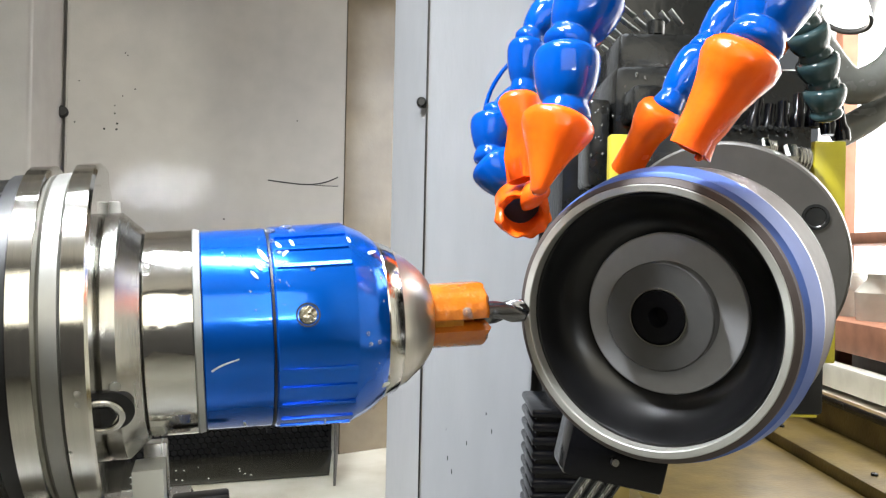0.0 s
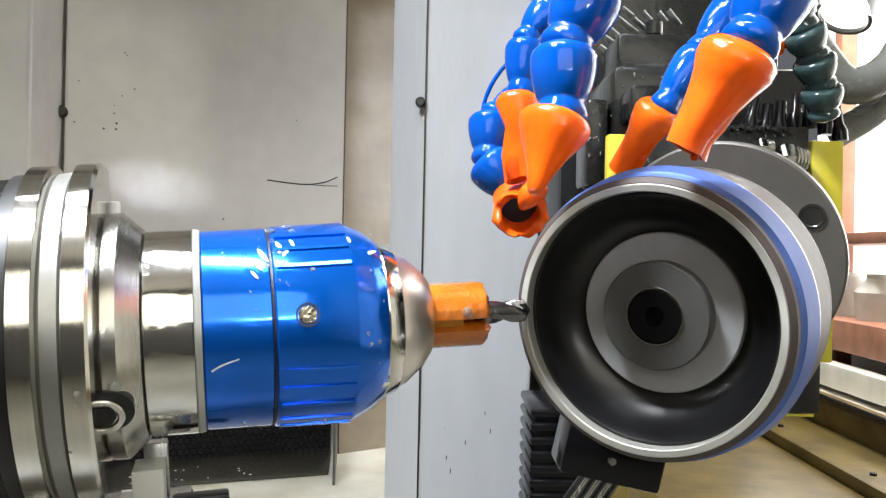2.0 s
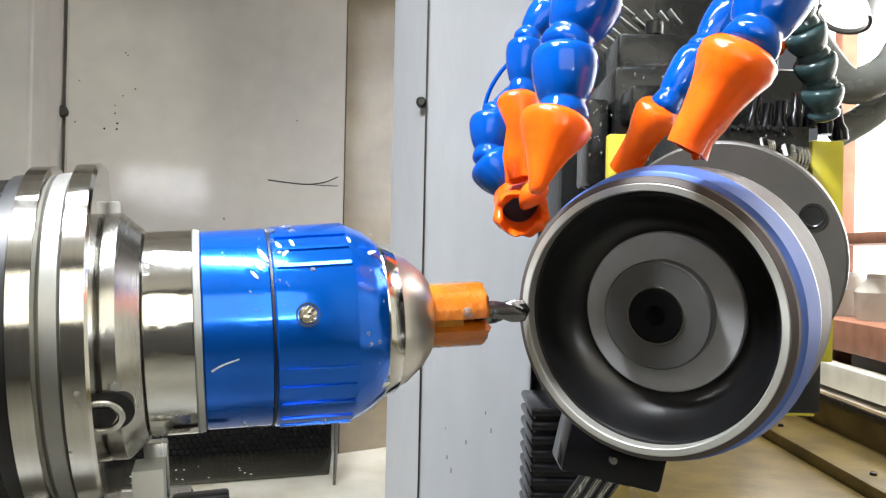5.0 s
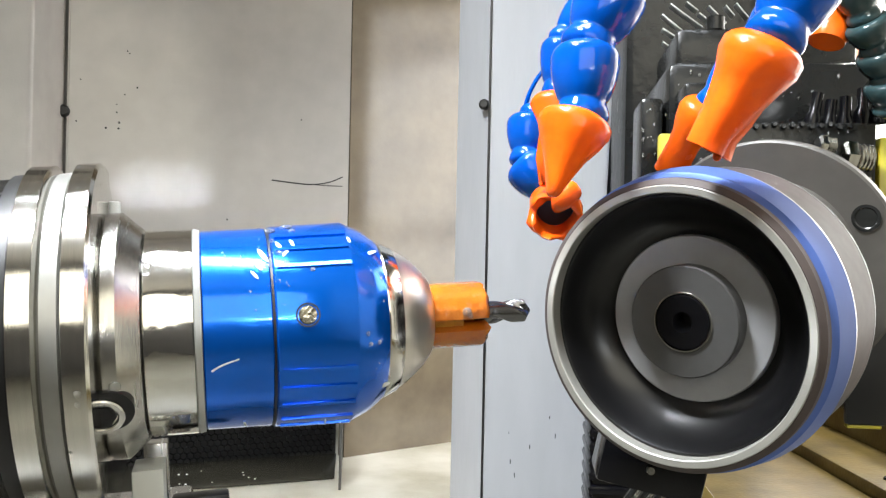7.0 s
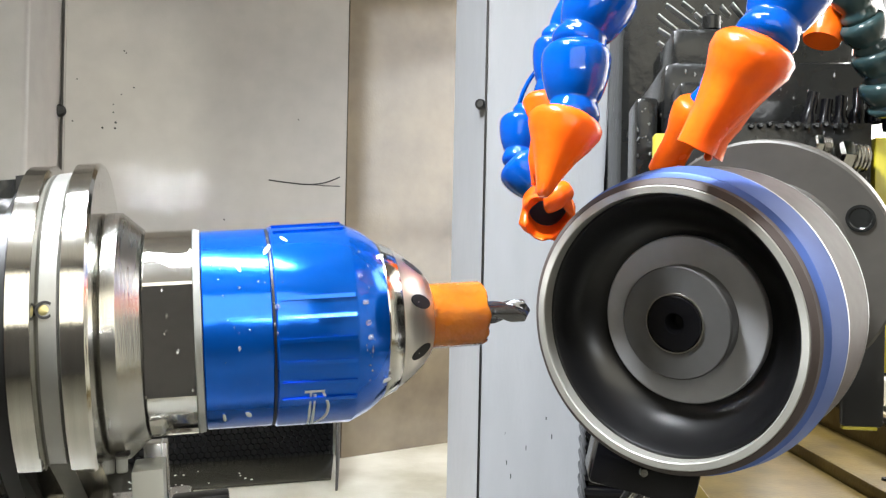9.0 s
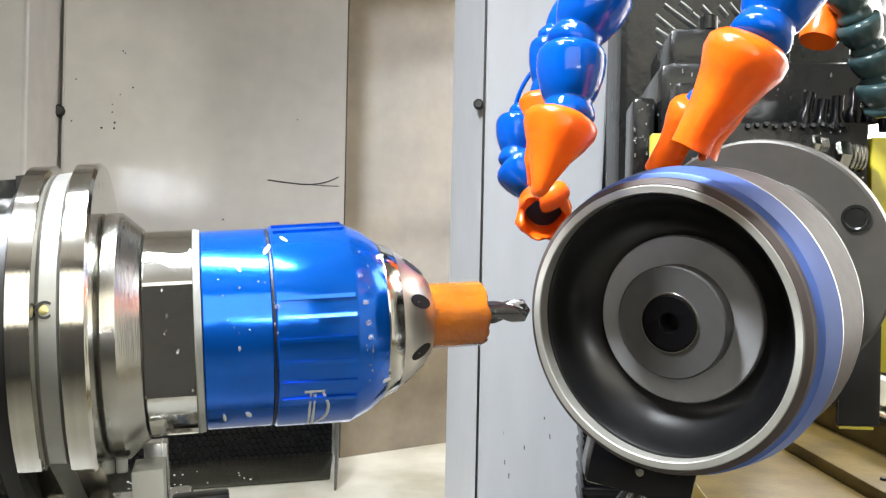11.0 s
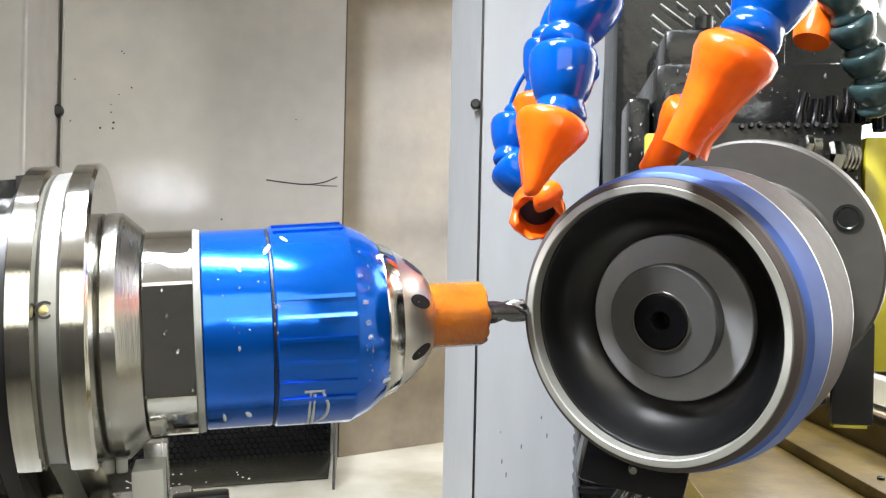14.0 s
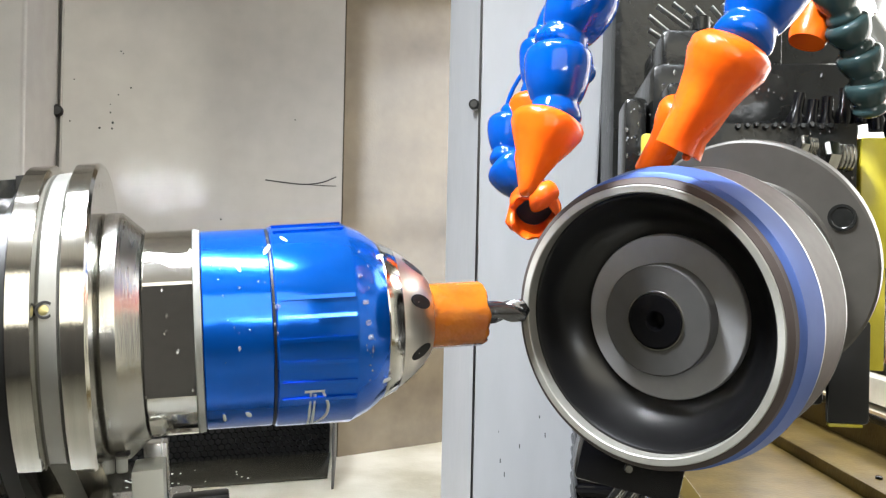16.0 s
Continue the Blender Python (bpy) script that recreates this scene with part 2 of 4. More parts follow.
def folded(points, z0, z1, thick, round_at=0.004):
    """An upright sheet along a plan line, its inner corners rounded; it is thickened to the left of the line."""
    pts = [Vector((x, y, 0)) for x, y in points]
    line = [pts[0]]
    for p, c, n in zip(pts, pts[1:], pts[2:]):
        u, v = (p - c).normalized(), (n - c).normalized()
        for k in range(7):
            f = k / 6
            line.append(c + round_at * (u * (1 - f) ** 2 + v * f ** 2))
    line.append(pts[-1])
    bm = bmesh.new()
    rows = []
    for k, p in enumerate(line):
        d = (line[min(k + 1, len(line) - 1)] - line[max(k - 1, 0)]).normalized()
        side = Vector((-d.y, d.x, 0)) * thick
        rows.append([bm.verts.new((q.x, q.y, z)) for q, z in ((p, z0), (p, z1), (p + side, z1), (p + side, z0))])
    for u, v in zip(rows, rows[1:]):
        for k in range(4):
            bm.faces.new((u[k], u[(k + 1) % 4], v[(k + 1) % 4], v[k]))
    bm.faces.new(rows[0])
    bm.faces.new(rows[-1])
    return bm


IN = MACHINE.inverted()
plan = lambda x, y: tuple((IN @ Vector((x, y, 0)))[:2])
part("edge_strip", span((JOG - 0.0014, -0.004, FLOOR), (JOG + 0.0008, 0.019, 0.9), 0.0006), WALL, back, "pale folded edge of the back sheet")
part("seam_strip", span((JOG - 0.012, 0.003, FLOOR), (JOG - 0.0016, 0.019, 0.9)), SEAM, back, "dark recessed joint between sheets")
part("return_sheet", folded([plan(-0.4715, 1.040), plan(-0.4570, 0.930), plan(-0.4850, 0.9198)], FLOOR, 0.9, 0.0015), WALL, back, "beige sheet folded round a soft corner")
part("left_sheet", folded([plan(-0.4858, 0.9220), plan(-0.60, 0.8804), plan(-0.96, 0.78)], FLOOR, 0.9, 0.0015), WALL, back, "beige painted side sheet")
part("seam_strip", span((-0.0012, -0.001, FLOOR), (0.0012, 0.004, 0.9)), BLACK, back, "dark open seam between sheets").matrix_basis = IN @ pose(-0.4853, 0.9225, 0, 0, 0, 20)
part("right_sheet", span((0.0008, 0.004, FLOOR - 0.02), (0.9, 0.02, 0.9)), PANEL, back, "tan painted sheet with orange-peel gloss, its shade put into the colour").matrix_basis = pose(0, 0, 0, 0, 0, 16)
s = lathe([(-0.006, 0), (-0.006, 0.005), (-0.002, 0.0075), (0.004, 0.0075)], seg=16)
part("screw", s, BLACK_MATT, back, "black button head screw").matrix_basis = pose(JOG - 0.005, -0.006, 0.1575, 0, 0, 90)

bm = bmesh.new()
rng = random.Random(4)
for x, z in [(-0.2854, 0.2374), (-0.3381, 0.198), (-0.2732, 0.1931), (-0.2876, 0.1834), (-0.2966, 0.1706), (-0.2964, 0.1608), (-0.2935, 0.1483), (-0.3085, 0.1409), (-0.2941, 0.1411), (-0.0682, 0.1679), (-0.1613, 0.033), (-0.3422, 0.1469), (-0.2827, 0.2348)]:
    r = rng.uniform(0.0008, 0.0016)
    lathe([(0.0, 0), (0.0, r), (0.0004, r * 0.7), (0.0004, 0)], Matrix.Translation((x, 0, z)) @ pose(0, 0, 0, 0, 0, -90), seg=7, bm=bm)
tagged(part("paint_pits", bm, BLACK, back, "small dark chips in the paint"), kind="stuff")
w = [(-0.1056, 0.0865), (-0.0786, 0.084), (-0.052, 0.083), (-0.0289, 0.0871), (-0.0111, 0.0949)]
part("scratch", tube([(x, -0.0002, z) for x, z in w], 0.0008, 6), BLACK, back, "long curved dark scratch")
w = [(-0.052, 0.083), (-0.0327, 0.0823), (-0.0109, 0.0825)]
part("scratch", tube([(x, -0.0002, z) for x, z in w], 0.0005, 6), BLACK, back, "thin dark scratch")
vent = new("vent")
vent.matrix_basis = MACHINE
tagged(vent, "black honeycomb vent grille low in the wall", "vent")
part("backing", span((-0.30, 0.03, FLOOR - 0.01), (-0.006, 0.034, -0.19)), BLACK, vent)
# flat dark sheet that paints the shade on the floor below the grille
bm = span((-0.30, -0.10, FLOOR + 0.0006), (-0.012, 0.02, FLOOR + 0.003), 0.001)
for v in bm.verts:  # cut along the upright plate
    if v.co.x > -0.1:
        v.co.x += 0.25 * v.co.y
part("shade_strip", bm, VENT_SHADE, vent, "dark strip on the floor, painting the wet shade below the grille")
bm = bmesh.new()
rng = random.Random(9)
for k in range(26):
    r = rng.uniform(0.0008, 0.0018)
    lathe([(0, 0), (0, r), (r * 0.5, r * 0.6), (r * 0.6, 0)], Matrix.Translation((rng.uniform(-0.27, -0.13), rng.uniform(-0.09, -0.02), FLOOR + 0.003)) @ pose(0, 0, 0, 0, -90), seg=7, bm=bm)
tagged(part("droplets", bm, OIL, vent, "spattered bright coolant droplets"), kind="stuff")
bm = bmesh.new()
cell = 0.0085
for row in range(12):
    for col in range(34):
        cx = -0.297 + cell * (col + 0.5 * (row % 2))
        cz = FLOOR + 0.004 + row * cell * 0.87
        if cx > -0.010:
            continue
        outer = [bm.verts.new((cx + 0.58 * cell * math.sin(k * math.pi / 3), 0.022, cz + 0.58 * cell * math.cos(k * math.pi / 3))) for k in range(6)]
        inner = [bm.verts.new((cx + 0.46 * cell * math.sin(k * math.pi / 3), 0.020, cz + 0.46 * cell * math.cos(k * math.pi / 3))) for k in range(6)]
        for k in range(6):
            bm.faces.new((outer[k], outer[(k + 1) % 6], inner[(k + 1) % 6], inner[k]))
part("mesh", bm, VENT_BLACK, vent, "black honeycomb mesh")

bm = bmesh.new()
prof = [(0.0, 0.0)]
for k in range(46):
    prof += [(0.010 * k, 0.0105), (0.010 * k + 0.0025, 0.0140), (0.010 * k + 0.0065, 0.0140), (0.010 * k + 0.0090, 0.0105)]
lathe(prof + [(0.46, 0.0)], seg=28, bm=bm)
for v in bm.verts:  # it bends away to the side at its lower end
    f = max(0.0, 0.10 - v.co.x)
    v.co.y += 4.0 * f * f
thing("corrugated_hose", bm, BLACK, "black corrugated plastic hose hanging beside the side wall", "hose", at=pose(-0.5010, 0.885, 0.165, 0, -90, 0))
thing("floor", span((-1.2, 0.70, FLOOR - 0.04), (1.2, 2.2, FLOOR)), TRAY, "pale beige painted machine tray floor", "floor", "structure")
# unseen floor piece, kept apart so that it can be darker
thing("floor_front", span((-1.2, -0.8, FLOOR - 0.04), (1.2, 0.6999, FLOOR)), DARK_FLOOR, "unseen tray floor near the door, darkened to dim reflections in the chuck", "floor", "structure")
thing("tray_sheet", span((0.205, 0.72, FLOOR + 0.0005), (0.4999, 2.0, FLOOR + 0.006), 0.002), OILY, "oily yellow-brown tray sheet lying on the floor", "tray")
thing("wall_left", span((-1.0, -0.8, FLOOR), (-0.96, 1.4, 0.95)), WALL, "beige painted enclosure side wall", "wall", "structure")
thing("ceiling", span((-1.2, -0.8, 0.9), (0.64, 2.1, 0.94)), WALL, "beige painted enclosure roof sheet", "ceiling", "structure")
# unseen door: dark low sheet and added opening shape the steel's reflections
front = new("wall_front")
tagged(front, "unseen dark enclosure front door, its opening added to hold a warm lamp", "wall", kind="structure")
part("sheet", span((-1.0, -0.62, FLOOR), (1.0, -0.58, 0.17)), DIM, front)
part("sheet", span((-1.0, -0.62, 0.75), (1.0, -0.58, 0.9)), DOOR, front)
part("sheet", span((-1.0, -0.62, 0.17), (-0.43, -0.58, 0.75)), DOOR, front)
part("sheet", span((0.43, -0.62, 0.17), (1.0, -0.58, 0.75)), DOOR, front)

# right wall with its window
right = new("wall_right")
tagged(right, "beige enclosure side wall below a wide window", "wall", kind="structure")
part("sheet", span((0.60, -0.6, FLOOR), (0.64, 2.1, -0.225)), OILY, right)
part("sheet", span((0.60, -0.6, 0.55), (0.64, 2.1, 0.9)), TRAY, right)
part("sheet", span((0.60, -0.6, -0.225), (0.64, 0.45, 0.55)), TRAY, right)
part("seal", span((0.594, 0.45, -0.226), (0.60, 2.0, -0.214), 0.002), BLACK_GLOSS, right, "wet black rubber window seal")
part("ledge", span((0.50, 0.4, FLOOR), (0.5999, 2.0, -0.262), 0.006), OILY, right, "folded sheet metal ledge")
for y in (0.62, 0.80, 1.02, 1.30):
    part("bolt", lathe([(0, 0), (0, 0.0045), (0.003, 0.0042), (0.0036, 0.003), (0.0036, 0)], Matrix.Translation((0.525, y, -0.262)) @ pose(0, 0, 0, 0, -90), seg=12), BLACK_GLOSS, right, "dark bolt head")
thing("wall_far", span((0.2, 2.05, FLOOR), (0.64, 2.1, 0.9)), WALL, "beige enclosure end wall", "wall", "structure")

# hall seen through the window
backdrop = thing("backdrop", span((2.2, -1.5, -1.2), (2.22, 5.0, 2.2)), SKYLIGHT, "overexposed bright workshop hall", "backdrop", "structure")
shelf = new("storage_shelf")
shelf.location = (1.0, 1.9, 0)
tagged(shelf, "workshop shelf rack with reddish boards", "shelf")
part("board", span((-0.15, -1.2, -0.20), (0.1, 1.0, -0.135), 0.002), SHELF, shelf)
part("board", span((-0.10, -1.2, 0.03), (0.1, 1.0, 0.055), 0.002), SHELF, shelf)
part("rail", span((-0.18, -1.2, -0.275), (-0.14, 1.0, -0.225), 0.004), PALE, shelf)
part("post", span((-0.02, 0.20, -0.9), (0.02, 0.24, 0.6), 0.002), SHELF, shelf)
part("panel", span((0.08, -1.2, -0.9), (0.10, 1.0, -0.2001), 0.002), TRAY, shelf)
for k in range(6):
    jar = lathe([(0, 0), (0, 0.05), (0.06, 0.055), (0.09, 0.03), (0.10, 0.03), (0.10, 0)], Matrix.Translation((0.95, 1.35 + 0.16 * k, -0.135)) @ pose(0, 0, 0, 0, -90), seg=20)
    tagged(thing("tool_cup", jar, PALE, "white plastic tool cup standing on the shelf", "cup"), group="cups on the shelf")

# inspection lamp over the wheel head
lamp = new("machine_lamp")
lamp.location = (0.44, 0.92, 0.285)
tagged(lamp, "round machine lamp with a glowing lens on a stem", "lamp")
part("lamp_body", lathe([(0.0, 0.0), (0.0, 0.020), (0.004, 0.028), (0.030, 0.030), (0.030, 0.026), (0.026, 0.024), (0.026, 0.0)], pose(0, 0, 0, 0, 118, 25), seg=40), BLACK_MATT, lamp, "black lamp housing")
part("lens", lathe([(0.0262, 0.0), (0.0262, 0.0238), (0.0275, 0.022), (0.029, 0.0)], pose(0, 0, 0, 0, 118, 25), seg=40), LENS, lamp, "glowing lamp lens")
part("stem", tube([(0.0, 0.0, 0.0), (0.02, 0.0, 0.08), (0.03, 0.0, 0.62)], 0.007), BLACK_MATT, lamp)

# ---- work head with the chuck ----
HOME = (0.0319, 0.308, -0.0215)


def chuck_pose(shift, turn):
    return pose(HOME[0] + shift[0], HOME[1] + shift[1], HOME[2] + shift[2], turn, -3.3228, 15.5)


head_stock = new("work_head")
head_stock.matrix_basis = chuck_pose((0, 0, 0), 0)
tagged(head_stock, "dark work head housing with a steel support bracket", "machine part")
part("housing", lathe([(-0.26, 0), (-0.26, 0.075), (-0.20, 0.075), (-0.196, 0.07), (-0.196, 0)]), BLACK, head_stock)
# the pale colour stands for the light that this polished face mirrors
part("bracket", span((-0.1370, -0.012, -0.075), (-0.1277, 0.004, -0.0412), 0.0004), PALE, head_stock, "small polished steel support block, its reflected light painted pale")
part("bracket_web", span((-0.1345, 0.0042, -0.075), (-0.1270, 0.012, -0.0368), 0.0004), STEEL_DULL, head_stock, "steel web behind the support block")
part("clamp_bar", span((-0.126, -0.004, -0.0585), (-0.108, 0.004, -0.0535), 0.001), BLACK_MATT, head_stock, "black clamp bar")
part("bracket_base", span((-0.19, -0.020, -0.12), (-0.120, 0.03, -0.058), 0.002), STEEL_DULL, head_stock)

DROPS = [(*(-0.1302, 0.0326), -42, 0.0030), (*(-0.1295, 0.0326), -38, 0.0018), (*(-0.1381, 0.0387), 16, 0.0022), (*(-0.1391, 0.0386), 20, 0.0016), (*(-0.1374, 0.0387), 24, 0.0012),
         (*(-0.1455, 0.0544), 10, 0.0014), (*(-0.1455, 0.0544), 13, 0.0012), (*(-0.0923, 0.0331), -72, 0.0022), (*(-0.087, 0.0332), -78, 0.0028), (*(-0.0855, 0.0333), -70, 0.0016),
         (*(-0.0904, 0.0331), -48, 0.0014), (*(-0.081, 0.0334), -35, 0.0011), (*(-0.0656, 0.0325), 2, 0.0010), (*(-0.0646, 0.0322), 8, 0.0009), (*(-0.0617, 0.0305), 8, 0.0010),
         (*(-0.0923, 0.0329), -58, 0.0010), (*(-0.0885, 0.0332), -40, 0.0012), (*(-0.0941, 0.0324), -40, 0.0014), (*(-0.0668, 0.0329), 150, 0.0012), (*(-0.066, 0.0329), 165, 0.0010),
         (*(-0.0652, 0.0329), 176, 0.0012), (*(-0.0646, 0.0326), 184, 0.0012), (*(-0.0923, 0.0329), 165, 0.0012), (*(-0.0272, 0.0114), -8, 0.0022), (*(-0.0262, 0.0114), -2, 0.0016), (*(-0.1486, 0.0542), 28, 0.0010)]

chuck = new("drill_chuck")
chuck.matrix_basis = chuck_pose((0, 0, 0), 0)
tagged(chuck, "steel tool holder with glossy blue precision chuck gripping a drill", "chuck")
def slotted(bm, mid=-123.0, half=21.0, depth=0.86):
    """Cuts the drive slot into a flange ring."""
    top = max(v.co.yz.length for v in bm.verts)
    for v in bm.verts:
        r = v.co.yz.length
        a = math.degrees(math.atan2(-v.co.z, -v.co.y)) - mid
        a = (a + 180) % 360 - 180
        if abs(a) < half and r > depth * top:
            k = depth * top / math.cos(radians(a)) / r
            v.co.y *= k
            v.co.z *= k
    return bm


A = [(-0.1713, 0.0498), (-0.1669, 0.0501)]
part("rear_disc", slotted(lathe([(A[0][0] - 0.02, 0), (A[0][0] - 0.02, A[0][1]), A[0], A[1], (A[1][0], 0.03)], seg=240), 115.0, 16.0), BLACK_GLOSS, chuck)
part("dark_ring", slotted(lathe([(-0.1669, 0.0351), (-0.1669, 0.0511), (-0.1627, 0.0515), (-0.1627, 0.0353)], seg=240), 115.0, 16.0), BLACK_MATT, chuck, "black ring")
part("flange", slotted(lathe([(-0.1627, 0.0353), (-0.1627, 0.0522), (-0.162, 0.0537), (-0.1562, 0.054), (-0.1555, 0.0529), (-0.1552, 0.0507), (-0.1552, 0.0355)], seg=240)), STEEL, chuck)
part("groove_ring", slotted(lathe([(-0.1555, 0.0355), (-0.1553, 0.0505), (-0.1545, 0.0514), (-0.1502, 0.052), (-0.1496, 0.0508), (-0.1494, 0.0358)], seg=240), depth=0.90), GROOVE, chuck, "pale grey grooved ring")
part("flange", slotted(lathe([(-0.1494, 0.0358), (-0.1494, 0.0531), (-0.1489, 0.0544), (-0.1432, 0.0547), (-0.1423, 0.0538), (-0.1422, 0.036)], seg=240)), STEEL, chuck)
part("neck", lathe([(-0.1423, 0.027), (-0.1422, 0.0378), (-0.1413, 0.0389), (-0.1374, 0.0389), (-0.1368, 0.0384), (-0.1313, 0.0335), (-0.1309, 0.0273)], seg=96), STEEL_DULL, chuck)
bm = lathe([(-0.1311, 0.0273), (-0.1309, 0.0322), (-0.1304, 0.0328), (-0.1166, 0.033), (-0.1164, 0.0277)], seg=192)
for v in bm.verts:  # wrench flat
    v.co.y = min(v.co.y, 0.0282)
part("collar", bm, COLLAR, chuck, "polished steel collar with a wrench flat", 12)
part("pale_ring", lathe([(-0.1164, 0.0277), (-0.1164, 0.0329), (-0.116, 0.0331), (-0.1143, 0.0327), (-0.1141, 0.0278)], seg=96), RING_WHITE, chuck)
part("rear_sleeve", lathe([(-0.1141, 0.0278), (-0.1141, 0.0318), (-0.1137, 0.0322), (-0.0941, 0.0326), (-0.0936, 0.0321), (-0.0934, 0.0283)], seg=96), BLUE, chuck, "blue anodised rear sleeve")
prof = [(-0.093, 0.0283), (-0.093, 0.0323), (-0.0924, 0.0331), (-0.0687, 0.0338), (-0.0677, 0.0333), (-0.0629, 0.0312), (-0.0593, 0.0288), (-0.0575, 0.0273), (-0.0573, 0.0234)]
part("front_sleeve", lathe(prof, seg=96), BLUE, chuck, "blue anodised gripping sleeve", 30)
part("nose_ring", lathe([(-0.0577, 0.0215), (-0.0575, 0.0269), (-0.0569, 0.0271), (-0.0522, 0.0251), (-0.0518, 0.0245), (-0.0518, 0.0196)], seg=96), STEEL, chuck)
part("nose", lathe([(-0.052, 0.0196), (-0.0518, 0.0241), (-0.0498, 0.0232), (-0.0461, 0.0207), (-0.0427, 0.0178), (-0.04, 0.0147), (-0.0392, 0.0135), (-0.0392, 0.006)], seg=96), NOSE, chuck, "polished convex steel nose")
L0, R0 = (-0.0392, 0.0113)
L1, R1 = (-0.0184, 0.0115)


def round_pos(at, r, a):
    """A place on the chuck at radius r, a degrees below the side that faces -Y."""
    return Vector((at, -r * math.cos(radians(a)), -r * math.sin(radians(a))))


def curved_pad(s0, s1, r0, r1, a0, a1, h, steps=8):
    """A thin pad that follows the round of the chuck; r0, r1: radii at its ends."""
    bm = bmesh.new()
    rows = []
    for k in range(steps + 1):
        a = a0 + (a1 - a0) * k / steps
        rows.append([bm.verts.new(round_pos(p, r, a)) for p, r in ((s0, r0 - 0.001), (s0, r0 + h), (s1, r1 + h), (s1, r1 - 0.001))])
    for u, v in zip(rows, rows[1:]):
        for k in range(4):
            bm.faces.new((u[k], u[(k + 1) % 4], v[(k + 1) % 4], v[k]))
    bm.faces.new(rows[0])
    bm.faces.new(rows[-1])
    return bm


def radial(at, r, a):
    """Frame on the chuck's skin with X pointing outwards."""
    p = round_pos(at, r, a)
    return frame_to(p, p + round_pos(0, 1, a))


# slotted amber sleeve
bm = bmesh.new()
rows = []
RI = 0.0045
for k in range(57):
    a = 26 + (360 - 22) * k / 56
    rows.append([bm.verts.new(round_pos(p, r, a)) for p, r in ((L0 - 0.003, RI), (L0 - 0.003, R0), (L1 - 0.0014, R1), (L1 - 0.0004, R1 - 0.0007), (L1, R1 - 0.0018), (L1, RI))])
for u, v in zip(rows, rows[1:]):
    for k in range(6):
        bm.faces.new((u[k], u[(k + 1) % 6], v[(k + 1) % 6], v[k]))
bm.faces.new(rows[0])
bm.faces.new(rows[-1])
for v in bm.verts:  # ragged mouth
    if v.co.x > L1 - 0.003:
        v.co.x += 0.0011 * noise.noise(v.co * 320)
part("collet_sleeve", bm, AMBER, chuck, "translucent amber plastic reducing sleeve with a slot")
part("sleeve_core", lathe([(L0 - 0.003, 0), (L0 - 0.003, 0.0078), (L1 - 0.009, 0.0078), (L1 - 0.009, 0)], seg=40), AMBER_DARK, chuck)

S1, G1 = (-0.0915, 0.0331)
S2, G2 = (-0.064, 0.0326)
S3, G3 = (-0.0689, 0.0337)
for a in (-50, -38, -62, 19, 30, 42, 57, 70, 161, 171, -177, -165, -153, -142, 110, 98):
    part("grip_rib", curved_pad(S1, S3, G1, G3, a - 1.1, a + 1.1, 0.0006, 2), BLUE, chuck)
part("locking_ring", lathe([(-0.0937, 0.0302), (-0.0937, 0.0324), (-0.093, 0.0325), (-0.093, 0.0302)], seg=96), BLACK_MATT, chuck, "dark gap between the sleeves")
hs, hr = (-0.0835, 0.0333)
part("grub_screw", lathe([(-0.002, 0.0), (-0.002, 0.0036), (0.0002, 0.0037), (0.0002, 0.0032), (-0.0012, 0.0030), (-0.0012, 0)], radial(hs, hr, -10), seg=28), BLACK_MATT, chuck, "grub screw bore")
part("grub_socket", lathe([(-0.0005, 0), (-0.0003, 0.0031), (0.0004, 0.0026), (0.0006, 0.0012), (0.0003, 0)], radial(hs, hr, -10), seg=12), OIL_GOLD, chuck, "oily steel grub screw")
ns, nr = (-0.1398, 0.0388)
part("counterbore", lathe([(-0.004, 0), (-0.004, 0.0062), (0.0006, 0.0066), (0.0006, 0)], radial(ns, nr, 27), seg=32), BLACK_MATT, chuck, "dark counterbore")
ns, nr = (-0.1418, 0.0387)
part("socket_screw", lathe([(-0.002, 0), (-0.002, 0.0060), (0.0014, 0.0060), (0.0018, 0.0056), (0.0018, 0.0044), (0.0013, 0.0040), (0.0009, 0.0039), (0.0009, 0)], radial(ns, nr, 29), seg=32), STEEL_DULL, chuck, "steel socket screw")
part("screw_socket", lathe([(-0.001, 0), (-0.001, 0.0038), (0.0015, 0.0038), (0.0015, 0)], radial(ns, nr, 29), seg=6), BLACK_MATT, chuck, "dark hexagon socket")
q, qr = (-0.0450, 0.0198)
for a in (70, 115, 160, -150, -110):
    out = round_pos(0, 1, a)
    nrm = (0.78 * out + Vector((0.63, 0, 0))).normalized()
    along = (Vector((0.78, 0, 0)) - 0.63 * out).normalized()
    m = Matrix.Translation(round_pos(q, qr, a)) @ Matrix((nrm, along.cross(nrm), along)).transposed().to_4x4()
    bm = lathe([(-0.0014, 0), (-0.0014, 0.0021), (0.0000, 0.0021), (0.0000, 0)], seg=20)
    for v in bm.verts:
        v.co.z *= 2.3
        v.co.y *= 1.15
    part("jaw_slot", bm, BLACK_MATT, chuck, "dark jaw opening").matrix_basis = m
part("white_pin", lathe([(-0.001, 0), (-0.001, 0.0018), (0.0038, 0.0018), (0.0042, 0.0014), (0.0042, 0)], radial(-0.1403, 0.0389, -97), seg=16), PALE, chuck, "small white plastic pin")
part("pin_hole", lathe([(-0.001, 0), (-0.001, 0.0022), (0.0002, 0.0022), (0.0002, 0)], radial(*(-0.1385, 0.0389), -7 - 113), seg=16), BLACK_MATT, chuck, "small dark hole")
w0, wr = (-0.1529, 0.0517)
